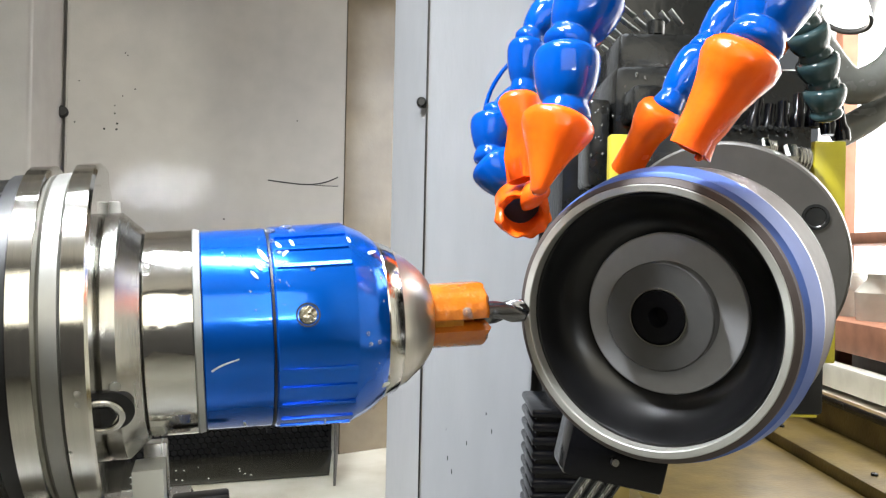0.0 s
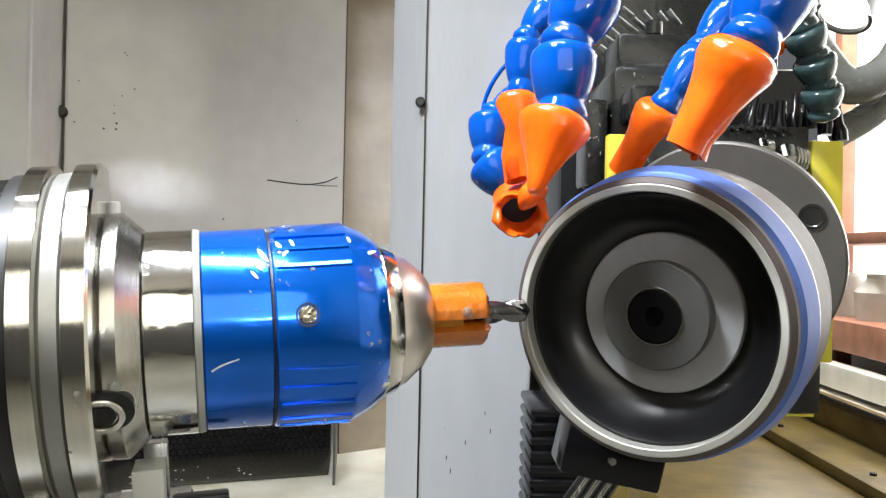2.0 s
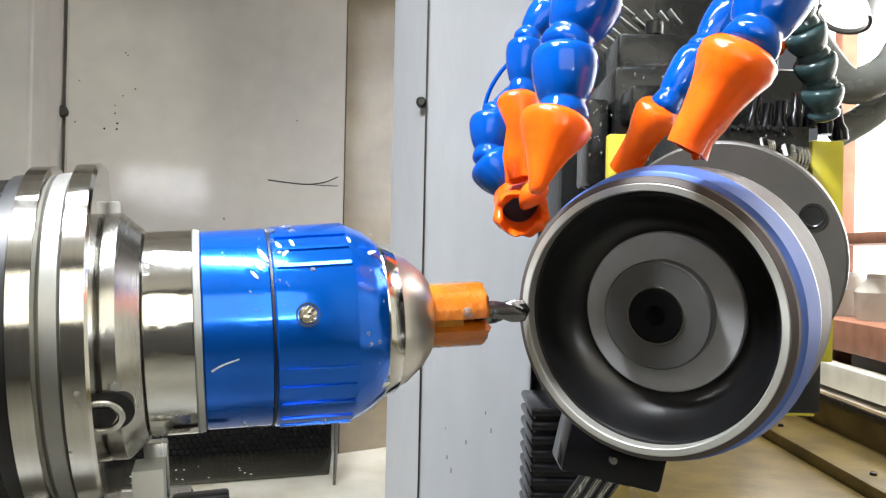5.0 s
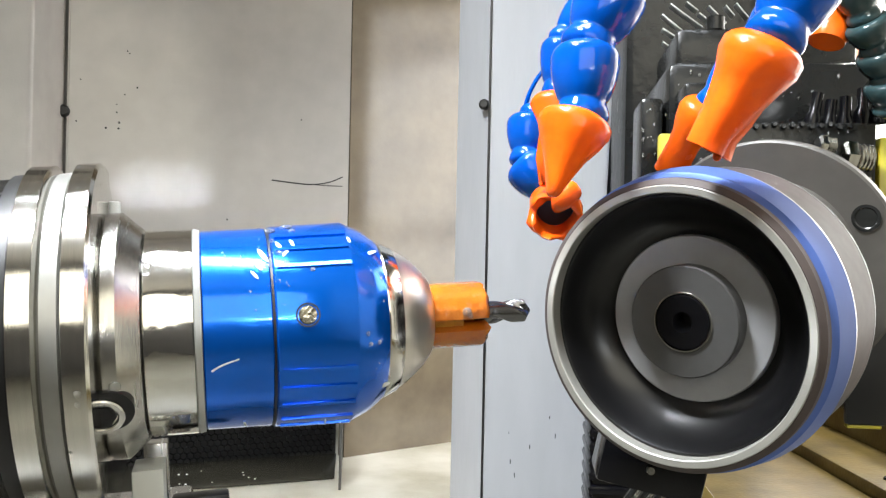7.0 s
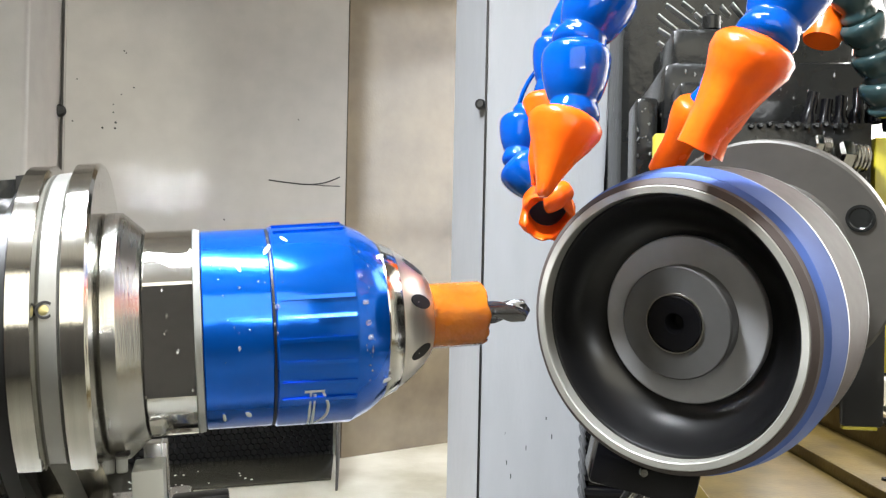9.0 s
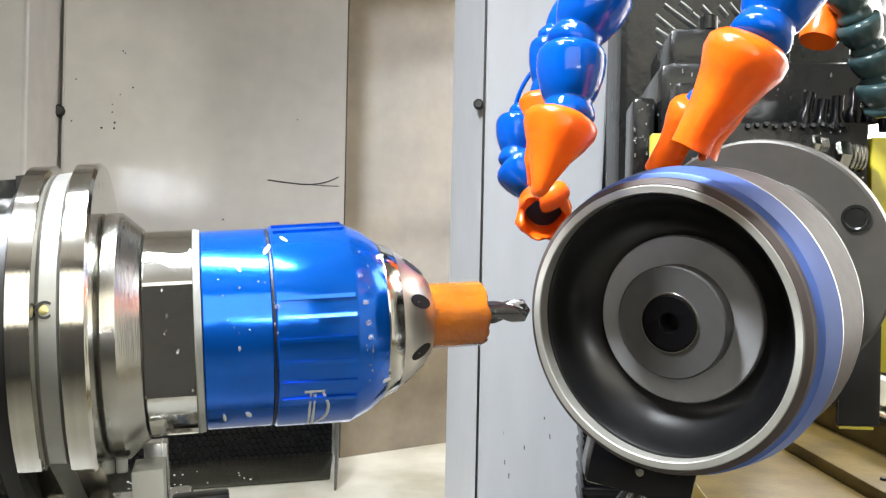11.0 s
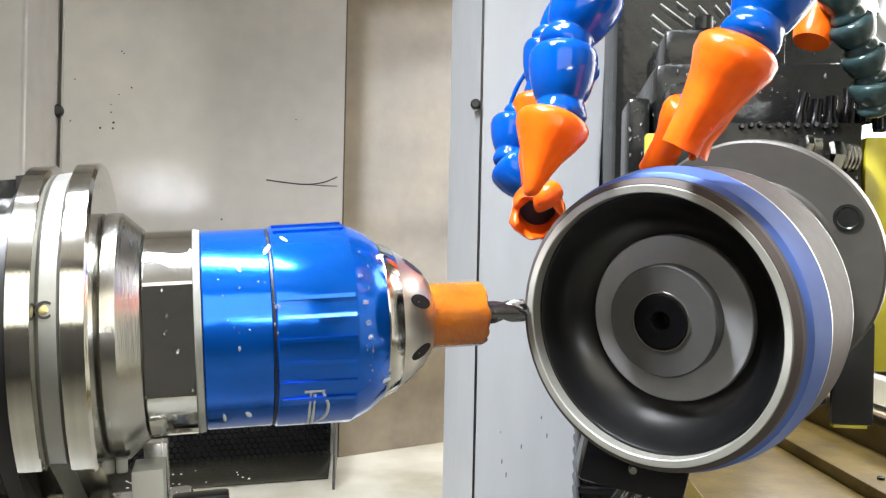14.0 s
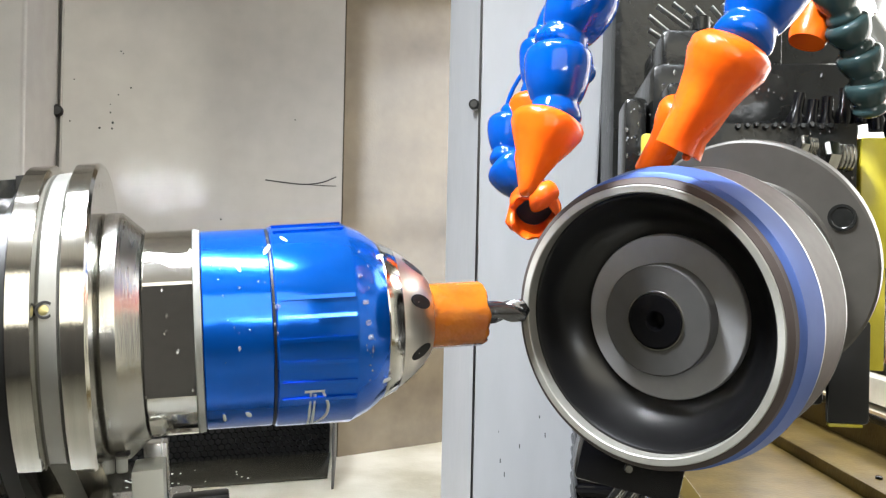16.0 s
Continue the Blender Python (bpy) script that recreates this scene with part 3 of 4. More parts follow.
part("index_pin", lathe([(-0.001, 0), (-0.001, 0.0017), (-0.0002, 0.0016), (0.0001, 0.0009), (0.0002, 0)], radial(w0, wr, -14 - 180), seg=20), YELLOW_PIN, chuck, "small brass index pin")
part("pin_seat", lathe([(-0.001, 0), (-0.001, 0.0024), (0.0001, 0.0024), (0.0001, 0.0017)], radial(w0, wr, -14 - 180), seg=20), BLACK_MATT, chuck, "dark seat of the index pin")
# maker's mark, as plain strokes
for pts in ((((-0.0829, 0.0334), 42), ((-0.0768, 0.0335), 42)), (((-0.081, 0.0334), 42), ((-0.081, 0.0334), 60), ((-0.0808, 0.0334), 78)), (((-0.0797, 0.0335), 44), ((-0.0797, 0.0335), 62), ((-0.0795, 0.0335), 76)),
            (((-0.0772, 0.0335), 43), ((-0.0753, 0.0336), 54), ((-0.076, 0.0336), 66), ((-0.0791, 0.0335), 77))):
    part("mark_stroke", tube([round_pos(q[0] - 0.002, q[1] - 0.00025, a - 189) for q, a in pts], 0.00055, 6), PALE, chuck, "pale printed mark")
r0, rr0 = (-0.112, 0.0321)
part("paint_scratch", tube([round_pos(r0, rr0, 17), round_pos(r0 + 0.003, rr0, 14), round_pos(r0 + 0.008, rr0, 11)], 0.0004, 6), PALE, chuck, "pale scratch")
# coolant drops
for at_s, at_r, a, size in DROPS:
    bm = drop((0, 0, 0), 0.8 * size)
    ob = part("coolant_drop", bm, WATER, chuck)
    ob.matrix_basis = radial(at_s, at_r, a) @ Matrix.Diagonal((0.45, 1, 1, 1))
# coolant films drawn out along the sleeves; the ovals on the cone paint lamp reflections
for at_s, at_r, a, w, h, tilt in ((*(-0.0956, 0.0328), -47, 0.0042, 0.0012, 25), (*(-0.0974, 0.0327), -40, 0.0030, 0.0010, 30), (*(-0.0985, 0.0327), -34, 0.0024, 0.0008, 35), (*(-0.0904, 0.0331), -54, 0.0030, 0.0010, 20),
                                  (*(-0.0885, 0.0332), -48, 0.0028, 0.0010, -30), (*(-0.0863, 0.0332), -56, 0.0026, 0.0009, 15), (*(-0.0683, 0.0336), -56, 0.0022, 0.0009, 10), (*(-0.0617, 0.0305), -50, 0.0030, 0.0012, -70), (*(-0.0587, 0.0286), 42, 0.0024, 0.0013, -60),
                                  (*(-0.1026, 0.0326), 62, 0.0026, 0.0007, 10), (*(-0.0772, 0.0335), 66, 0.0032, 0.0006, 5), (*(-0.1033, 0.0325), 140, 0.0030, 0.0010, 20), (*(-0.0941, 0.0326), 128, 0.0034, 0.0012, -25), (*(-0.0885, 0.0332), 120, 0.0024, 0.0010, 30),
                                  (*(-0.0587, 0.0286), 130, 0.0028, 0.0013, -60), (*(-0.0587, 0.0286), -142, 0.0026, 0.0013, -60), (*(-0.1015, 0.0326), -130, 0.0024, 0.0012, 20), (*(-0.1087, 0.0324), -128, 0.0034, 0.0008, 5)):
    ob = part("coolant_glint", drop((0, 0, 0), 1.0), OIL, chuck)
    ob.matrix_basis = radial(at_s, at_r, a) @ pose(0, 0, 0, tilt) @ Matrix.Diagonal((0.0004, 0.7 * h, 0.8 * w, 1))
# fine coolant spatter along the gap and round the grub screw
rng = random.Random(21)
bm = bmesh.new()
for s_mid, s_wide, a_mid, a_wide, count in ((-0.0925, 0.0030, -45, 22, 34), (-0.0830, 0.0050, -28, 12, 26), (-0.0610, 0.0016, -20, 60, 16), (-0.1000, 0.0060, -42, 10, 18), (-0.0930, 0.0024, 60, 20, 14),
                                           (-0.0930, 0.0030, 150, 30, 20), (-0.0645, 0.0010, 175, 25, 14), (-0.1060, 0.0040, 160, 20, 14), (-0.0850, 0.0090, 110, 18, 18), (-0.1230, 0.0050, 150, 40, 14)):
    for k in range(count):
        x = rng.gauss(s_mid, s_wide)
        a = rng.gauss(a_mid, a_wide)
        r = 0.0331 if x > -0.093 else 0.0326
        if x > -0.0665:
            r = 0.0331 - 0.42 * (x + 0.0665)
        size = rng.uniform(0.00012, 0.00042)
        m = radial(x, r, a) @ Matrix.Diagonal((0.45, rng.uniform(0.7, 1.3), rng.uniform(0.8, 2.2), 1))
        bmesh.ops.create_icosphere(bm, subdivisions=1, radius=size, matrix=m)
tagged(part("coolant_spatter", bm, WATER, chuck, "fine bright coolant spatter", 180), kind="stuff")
# drill with two flutes
bm = bmesh.new()
rings = []
DR = 0.0041
for i in range(49):
    s = L1 - 0.002 + (0.0 - L1 + 0.002) * i / 48
    tw = 520 * (s - L1) / 0.02 * 0.4
    ring = []
    end = min(1.0, (48 - i) / 7 + 0.12)
    for k in range(32):
        a = 2 * math.pi * k / 32
        groove = max(0.0, math.cos(2 * (a - radians(tw)))) ** 2
        fl = 0.45 * groove if s > L1 + 0.003 else 0.0
        r = DR * (1 - fl) * end
        ring.append(bm.verts.new((s, r * math.cos(a), r * math.sin(a))))
    rings.append(ring)
for a, b in zip(rings, rings[1:]):
    for k in range(32):
        bm.faces.new((a[k], a[(k + 1) % 32], b[(k + 1) % 32], b[k]))
bm.faces.new(rings[-1])
part("drill", bm, CARBIDE, chuck, "dark carbide twist drill")

# ---- wheel head ----
AXIS = Vector((0.1236, 0.3152, 0.0))
wheel_head = new("wheel_head")
wheel_head.location = AXIS
tagged(wheel_head, "swivelling grinding wheel head with grey column cover and coolant hoses", "machine part")
TO_HEAD = Matrix.Translation(-AXIS)


def head_part(name, bm, material, label="", parent=None, smooth_angle=35):
    bm.transform(TO_HEAD)
    return part(name, bm, material, parent or wheel_head, label, smooth_angle)


def slab(a, b, back, bevel=0.0):
    """A box with opposite front corners a and b that reaches back to a depth."""
    return span(a, (b[0], back, b[2]), bevel)


# column cover, with the places of its paint chips
CHIPS = [(0.0016, 0.0908), (0.0120, 0.0912), (0.0010, 0.0610), (0.0105, 0.0605), (0.0220, -0.1042), (0.0414, -0.1452), (0.0466, -0.1604), (0.0058, -0.1586),
         (0.0244, -0.1705), (0.0078, -0.1834), (0.0116, -0.1951), (0.0084, -0.1168)]


def prism(corners, z0, z1, lean=0.0):
    bm = bmesh.new()
    low = [bm.verts.new((x - (lean if k in (1, 2) else 0) * -z0, y, z0)) for k, (x, y) in enumerate(corners)]
    top = [bm.verts.new((x + (lean if k in (1, 2) else 0) * z1, y, z1)) for k, (x, y) in enumerate(corners)]
    n = len(corners)
    for k in range(n):
        bm.faces.new((low[k], low[(k + 1) % n], top[(k + 1) % n], top[k]))
    bm.faces.new(low)
    bm.faces.new(top)
    bmesh.ops.bevel(bm, geom=bm.edges[:], offset=0.0015, segments=2, affect="EDGES")
    return bm


E0 = (-0.0158, 0.743, -0.0003)
E1 = (0.0856, 0.76, 0.0018)
E2 = (-0.0498, 0.795, -0.001)
column = head_part("column_cover", prism([(E0[0], E0[1]), (E1[0], E1[1]), (E1[0], E1[1] + 0.3), (E0[0] + 0.01, E0[1] + 0.3)], FLOOR + 0.01, 0.6, 0.035), GREY, "light grey painted column cover")
head_part("cover_flap", prism([(E2[0], E2[1]), (E0[0] - 0.0012, E0[1] + 0.0005), (E0[0] - 0.0012, E0[1] + 0.01), (E2[0] + 0.004, E2[1] + 0.01)], FLOOR + 0.01, 0.6), GREY, "light grey folded edge of the cover")
head_part("cover_seam", span((E0[0] - 0.0018, E0[1] - 0.0008, FLOOR + 0.01), (E0[0] - 0.0004, E0[1] + 0.01, 0.6)), BLACK, "dark gap beside the cover edge")
p = (-0.0214, 0.74, 0.1278)
head_part("screw", lathe([(-0.003, 0), (-0.003, 0.003), (-0.001, 0.0045), (0.006, 0.0045)], Matrix.Translation(p) @ pose(0, 0, 0, 0, 0, 90), seg=16), BLACK, "black button head screw")

bm = bmesh.new()
for x0, z0 in CHIPS:
    span((x0 - 0.0004, E0[1] - 0.0004 + max(0, x0 - E0[0]) * 0.17, z0 - rng.uniform(0.001, 0.004)), (x0 + 0.0004, E0[1] + 0.002 + max(0, x0 - E0[0]) * 0.17, z0 + 0.001), bm=bm)
tagged(head_part("paint_chips", bm, BLACK, "small dark chips in the paint"), kind="stuff")

# grinding wheel
YAW_W, TILT_W = 33.2, 6.2
WHEEL = pose(*(Vector((0.0691, 0.2859, -0.0236)) - AXIS), 0, -TILT_W, 90 - YAW_W)
wheel = new("grinding_wheel")
wheel.parent = wheel_head
wheel.matrix_basis = WHEEL
tagged(wheel, "black cup grinding wheel with pale abrasive rim and blue belt")
part("abrasive_rim", lathe([(0.005, 0.0441), (0.0009, 0.0442), (0.0005, 0.0445), (0.0005, 0.0466), (0.0008, 0.0469), (0.006, 0.0470), (0.006, 0.0441)], seg=160, closed=True), turned(ABRASIVE), wheel, "pale grey abrasive rim")
part("bond_ring", lathe([(0.0010, 0.0468), (0.0009, 0.0472), (0.0026, 0.0490), (0.0056, 0.0492), (0.0056, 0.047)], seg=160), BROWN_BOND, wheel, "brown resin bond ring")
part("cup", lathe([(0.0052, 0.0441), (0.0052, 0.0432), (0.0058, 0.0428), (0.0095, 0.0416), (0.014, 0.0395), (0.018, 0.0365), (0.0208, 0.0330), (0.022, 0.0300), (0.0222, 0.0)], seg=160), CUP, wheel, "satin black cup body")
part("belt", lathe([(0.0056, 0.048), (0.0056, 0.0490), (0.0078, 0.0500), (0.0084, 0.0507), (0.0195, 0.0526), (0.0205, 0.0520), (0.0205, 0.04)], seg=160), BLUE_BELT, wheel, "blue belt")
part("belt_edge", lathe([(0.0205, 0.045), (0.0205, 0.0524), (0.0213, 0.0524), (0.0213, 0.045)], seg=160), RING_WHITE, wheel, "bright edge line")
part("rear_ring", lathe([(0.0213, 0.04), (0.0213, 0.0520), (0.048, 0.0516), (0.048, 0.03)], seg=160), BROWN_BOND, wheel)
part("rear_edge", lathe([(0.048, 0.045), (0.048, 0.0517), (0.0492, 0.0515), (0.0498, 0.049), (0.0498, 0.03)], seg=160), RING_WHITE, wheel, "bright edge line")
part("backing_disc", lathe([(0.0222, 0.0291), (0.0191, 0.0290), (0.0187, 0.0286), (0.0187, 0.015)], seg=128), HUB_GREY, wheel, "grey turned backing disc")
part("hub", lathe([(0.0197, 0.0193), (0.0128, 0.0194), (0.0122, 0.0189), (0.0122, 0.0100), (0.0135, 0.0100)], seg=96), HUB_DARK, wheel, "dark grey hub nut")
part("clamp_screw", lathe([(0.016, 0.0098), (0.0122, 0.0098), (0.0114, 0.0091), (0.0114, 0.0036), (0.0121, 0.0030), (0.016, 0.0024), (0.016, 0)], seg=48), BELLOWS, wheel, "black clamping screw with a socket")
part("screw_edge", lathe([(0.0123, 0.0096), (0.0115, 0.0098), (0.0115, 0.0102), (0.0123, 0.0105)], seg=64), STEEL, wheel, "bright rim of the clamping screw")

# spindle flange and housing
SP = pose(0.0725, 0.2890, -0.0247, 0, -11.5, 60.5)
flange = head_part("spindle_flange", lathe([(0.050, 0.03), (0.052, 0.036), (0.108, 0.036), (0.1092, 0.037), (0.1092, 0.0525), (0.1102, 0.0535), (0.1155, 0.0535), (0.1165, 0.03)], SP, seg=96), FLANGE, "dark steel spindle flange")
for a in (153, 223, 333, 43):
    a = radians(a)
    head_part("bolt_socket", lathe([(0.1098, 0), (0.1098, 0.0054), (0.1085, 0.0056), (0.1085, 0.0044), (0.1088, 0.0040), (0.1088, 0)], SP @ Matrix.Translation((0.0, 0.0445 * math.cos(a), 0.0445 * math.sin(a))), seg=24), BLACK_GLOSS, "black socket screw", flange)
head_part("spindle_nose", lathe([(0.1164, 0.0), (0.1164, 0.030), (0.18, 0.030), (0.18, 0)], SP, seg=64), BLACK_MATT)
head_part("yellow_plate", slab((0.0907, 0.465, -0.0071), (0.1053, 0.465, 0.0651), 0.475, 0.001), YELLOW, "yellow painted guard plate")
head_part("yellow_plate", slab((0.2029, 0.465, -0.0046), (0.2204, 0.465, 0.0638), 0.475, 0.001), YELLOW, "yellow painted guard plate")
head_part("guard_plate", slab((0.107, 0.465, -0.0066), (0.2011, 0.465, 0.0712), 0.474, 0.001), BLACK_GLOSS, "wet black guard plate")
head_part("yellow_plate", slab((0.1616, 0.466, -0.0585), (0.217, 0.466, -0.0045), 0.474, 0.001), YELLOW, "yellow painted guard plate")
head_part("lower_guard", slab((0.1871, 0.46, -0.086), (0.2083, 0.46, -0.0321), 0.4655, 0.002), BLACK_MATT, "black lower guard leg")
head_part("chipped_edge", slab((0.1879, 0.4605, -0.0876), (0.2051, 0.4605, -0.0858), 0.465, 0.0006), YELLOW, "chipped yellow paint edge")
head_part("spindle_foot", slab((0.1258, 0.47, -0.0785), (0.1888, 0.47, -0.0053), 0.50, 0.003), BLACK_MATT, "black spindle foot")
guard = head_part("lower_block", box((0.044, 0.03, 0.024), Matrix.Translation((0.0763, 0.375, -0.0872)) @ pose(0, 0, 0, 0, 12), 0.002), BELLOWS, "black lower guard block")
head_part("guard_screw", lathe([(-0.002, 0), (-0.002, 0.0016), (0.001, 0.0018), (0.001, 0)], Matrix.Translation((0.0747, 0.3595, -0.0888)) @ pose(0, 0, 0, 0, 0, 90), seg=14), STEEL_DULL, "small steel screw", guard)
# castings behind the wheel
head_part("upper_housing", span((0.090, 0.66, -0.08), (0.262, 1.00, 0.50), 0.008), BLACK_GLOSS, "wet black cast upper housing")
head_part("side_housing", span((0.2625, 0.67, -0.08), (0.300, 0.95, 0.085), 0.006), BLACK_GLOSS, "wet black side casting")
head_part("lower_housing", span((0.090, 0.68, FLOOR + 0.004), (0.150, 1.00, -0.081), 0.006), BLACK_GLOSS, "wet black lower housing")
head_part("spindle_body", slab((0.1045, 0.48, -0.0071), (0.2086, 0.48, 0.0655), 0.66, 0.006), BLACK_GLOSS, "wet black spindle body")
head_part("top_cover", slab((0.099, 0.5, 0.0651), (0.2164, 0.5, 0.1116), 0.62, 0.006), BLACK_GLOSS, "wet black ribbed cover")
head_part("cover_step", slab((0.1117, 0.55, 0.1127), (0.1862, 0.55, 0.1436), 0.64, 0.004), BLACK_GLOSS)
head_part("cover_step", slab((0.1037, 0.47, 0.0746), (0.1221, 0.47, 0.0938), 0.52, 0.003), BLACK_GLOSS)
head_part("support_block", slab((0.0845, 0.5, 0.0388), (0.0975, 0.5, 0.0907), 0.54, 0.003), BLACK_GLOSS, "black upright block")
head_part("cap_screw", lathe([(0, 0), (0, 0.006), (0.008, 0.006), (0.009, 0.005), (0.009, 0)], Matrix.Translation((0.1374, 0.56, 0.1444)) @ pose(0, 0, 0, 0, -90), seg=20), BLACK_GLOSS, "black cap screw")
# fin edges in a pale colour that paints the window's glint on them
for fin_a, fin_b in (((0.1179, 0.616, 0.1784), (0.1402, 0.618, 0.1616)), ((0.1122, 0.616, 0.1710), (0.1329, 0.618, 0.1539)), ((0.1124, 0.616, 0.1610), (0.1257, 0.617, 0.1522)), ((0.1126, 0.616, 0.1513), (0.1205, 0.616, 0.1456)),
                     ((0.1128, 0.616, 0.1414), (0.1171, 0.616, 0.1388)), ((0.1379, 0.618, 0.1724), (0.1482, 0.619, 0.1637)), ((0.1447, 0.619, 0.1779), (0.1568, 0.620, 0.1652)), ((0.1565, 0.620, 0.1781), (0.1628, 0.621, 0.1707)),
                     ((0.1290, 0.617, 0.1800), (0.1370, 0.618, 0.1736)), ((0.1640, 0.621, 0.1800), (0.1730, 0.622, 0.1690))):
    mid = (Vector(fin_a) + Vector(fin_b)) / 2
    run = Vector(fin_b) - Vector(fin_a)
    head_part("fin_glint", box((run.length, 0.010, 0.0009), Matrix.Translation(mid + Vector((0, 0.005, 0))) @ pose(0, 0, 0, 0, math.degrees(math.atan2(-run.z, run.x))), 0.0002), RING_WHITE, "cooling fin edge, its bright glint put into the colour")
for k in range(7):
    p0 = Vector((0.1697, 0.47, 0.0681)) + Vector((0.0085 * k, 0, 0.004 * math.sin(5 * k)))
    head_part("connector", lathe([(0, 0), (0, 0.004), (0.006, 0.0045), (0.010, 0.003), (0.020, 0.003), (0.020, 0)], Matrix.Translation(p0) @ pose(0, 0, 0, 0, -80 - 4 * (k % 3), 20 * k), seg=14), BELLOWS, "wet black cable connector")
def gland(at, r, long):
    """A hexagon nut with a ribbed sleeve, lying along X."""
    m = Matrix.Translation(at) @ pose(0, 0, 0, 0, 4, 10)
    nut = head_part("cable_gland", lathe([(0, 0), (0, 0.8 * r), (0.1 * long, r), (0.42 * long, r), (0.5 * long, 0.8 * r), (0.5 * long, 0)], m, seg=6), STEEL, "bright steel hexagon gland", smooth_angle=20)
    prof = [(0.5 * long, 0.0)]
    for k in range(4):
        prof += [(long * (0.5 + 0.12 * k), 0.7 * r), (long * (0.53 + 0.12 * k), 0.86 * r), (long * (0.59 + 0.12 * k), 0.86 * r), (long * (0.615 + 0.12 * k), 0.7 * r)]
    head_part("gland_sleeve", lathe(prof + [(long, 0.0)], m, seg=24), STEEL_DULL, "ribbed steel sleeve", nut)


gland((0.1684, 0.4555, 0.0585), 0.0055, 0.009)
gland((0.1795, 0.4555, 0.0530), 0.0083, 0.0165)
for k in range(11):
    head_part("cover_screw", lathe([(-0.0018, 0), (-0.0018, 0.0011), (-0.0010, 0.0016), (0.0015, 0.0016), (0.0015, 0)], Matrix.Translation((0.1400 + 0.0047 * k, 0.4645, 0.0690 + 0.0006 * (k % 3))) @ pose(0, 0, 0, 0, 0, 90), seg=12), BLACK_GLOSS, "wet black screw head")
bm = bmesh.new()
rng = random.Random(9)
for k in range(90):
    x0, x1, depth, z0, z1 = rng.choice(((0.107, 0.202, 0.4645, 0.040, 0.070), (0.102, 0.218, 0.4995, 0.075, 0.106), (0.085, 0.0986, 0.4995, 0.057, 0.089), (0.115, 0.172, 0.4995, 0.085, 0.116)))
    r = rng.uniform(0.0003, 0.0008)
    p = Vector((rng.uniform(x0, x1), depth, rng.uniform(z0, z1)))
    bmesh.ops.create_icosphere(bm, subdivisions=1, radius=r, matrix=Matrix.Translation(p) @ Matrix.Diagonal((1, 0.5, rng.uniform(0.8, 2.2), 1)))
tagged(head_part("coolant_beading", bm, WATER, "clear coolant drops clinging to the castings", smooth_angle=180), kind="stuff")
# bellows under the head
head_part("bellows_core", span((0.0690, 0.604, FLOOR + 0.004), (0.118, 0.6795, -0.1130)), BELLOWS, "black bellows cloth")
for k in range(17):
    z = -0.112 - 0.010 * k
    head_part("bellows_fold", span((0.0655, 0.60, z), (0.121, 0.6799, z - 0.0065), 0.0025), BELLOWS)


for k in range(7):
    fold = tube([(0.0936, 0.52, -0.1315), (0.0781, 0.52, -0.1547)], 0.0011 if k % 2 else 0.0020, 6)
    fold.transform(Matrix.Translation((0.0042 * k, 0.002 * k, -0.0008 * k)))
    head_part("bellows_rib", fold, STEEL_DULL if k % 2 else BLACK_GLOSS, "slanting bellows rib")
head_part("apron_sheet", slab((0.1231, 0.6, -0.1831), (0.1361, 0.6, -0.1552), 0.606, 0.001), OILY, "oily tan apron sheet")
apron = box((0.010, 0.004, 0.05), Matrix.Translation((0.1434, 0.58, -0.1637)) @ pose(0, 0, 0, 0, -38), 0.001)
head_part("apron_strip", apron, OILY, "oily tan apron strip")


# hoses
def segment(p0, p1, r):
    """One ball-and-socket hose piece, from its neck at p0 to its socket at p1."""
    d = (Vector(p1) - Vector(p0)).length
    prof = [(-0.34 * r, 0.0), (-0.32 * r, 0.22 * r), (-0.22 * r, 0.50 * r), (-0.08 * r, 0.70 * r), (0.03 * d, 0.77 * r), (0.11 * d, 0.75 * r), (0.19 * d, 0.69 * r), (0.23 * d, 0.67 * r),
            (0.25 * d, 0.68 * r), (0.29 * d, 0.745 * r), (0.42 * d, 0.85 * r), (0.56 * d, 0.935 * r), (0.70 * d, 0.985 * r), (0.82 * d, 1.0 * r), (0.88 * d, 0.985 * r), (0.93 * d, 0.945 * r),
            (0.97 * d, 0.875 * r), (1.0 * d, 0.78 * r), (1.005 * d, 0.72 * r), (1.01 * d, 0.0)]
    return lathe(prof, frame_to(p0, p1), seg=40)


def hose(points, radii, name="coolant_hose", label="blue segmented coolant hose"):
    root = None
    for i in range(len(points) - 1):
        bm = segment(points[i], points[i + 1], radii[i])
        if root is None:
            root = head_part(name, bm, BLUE_PLASTIC, label, smooth_angle=50)
        else:
            head_part("hose_segment", bm, BLUE_PLASTIC, "", root, 50)
    return root


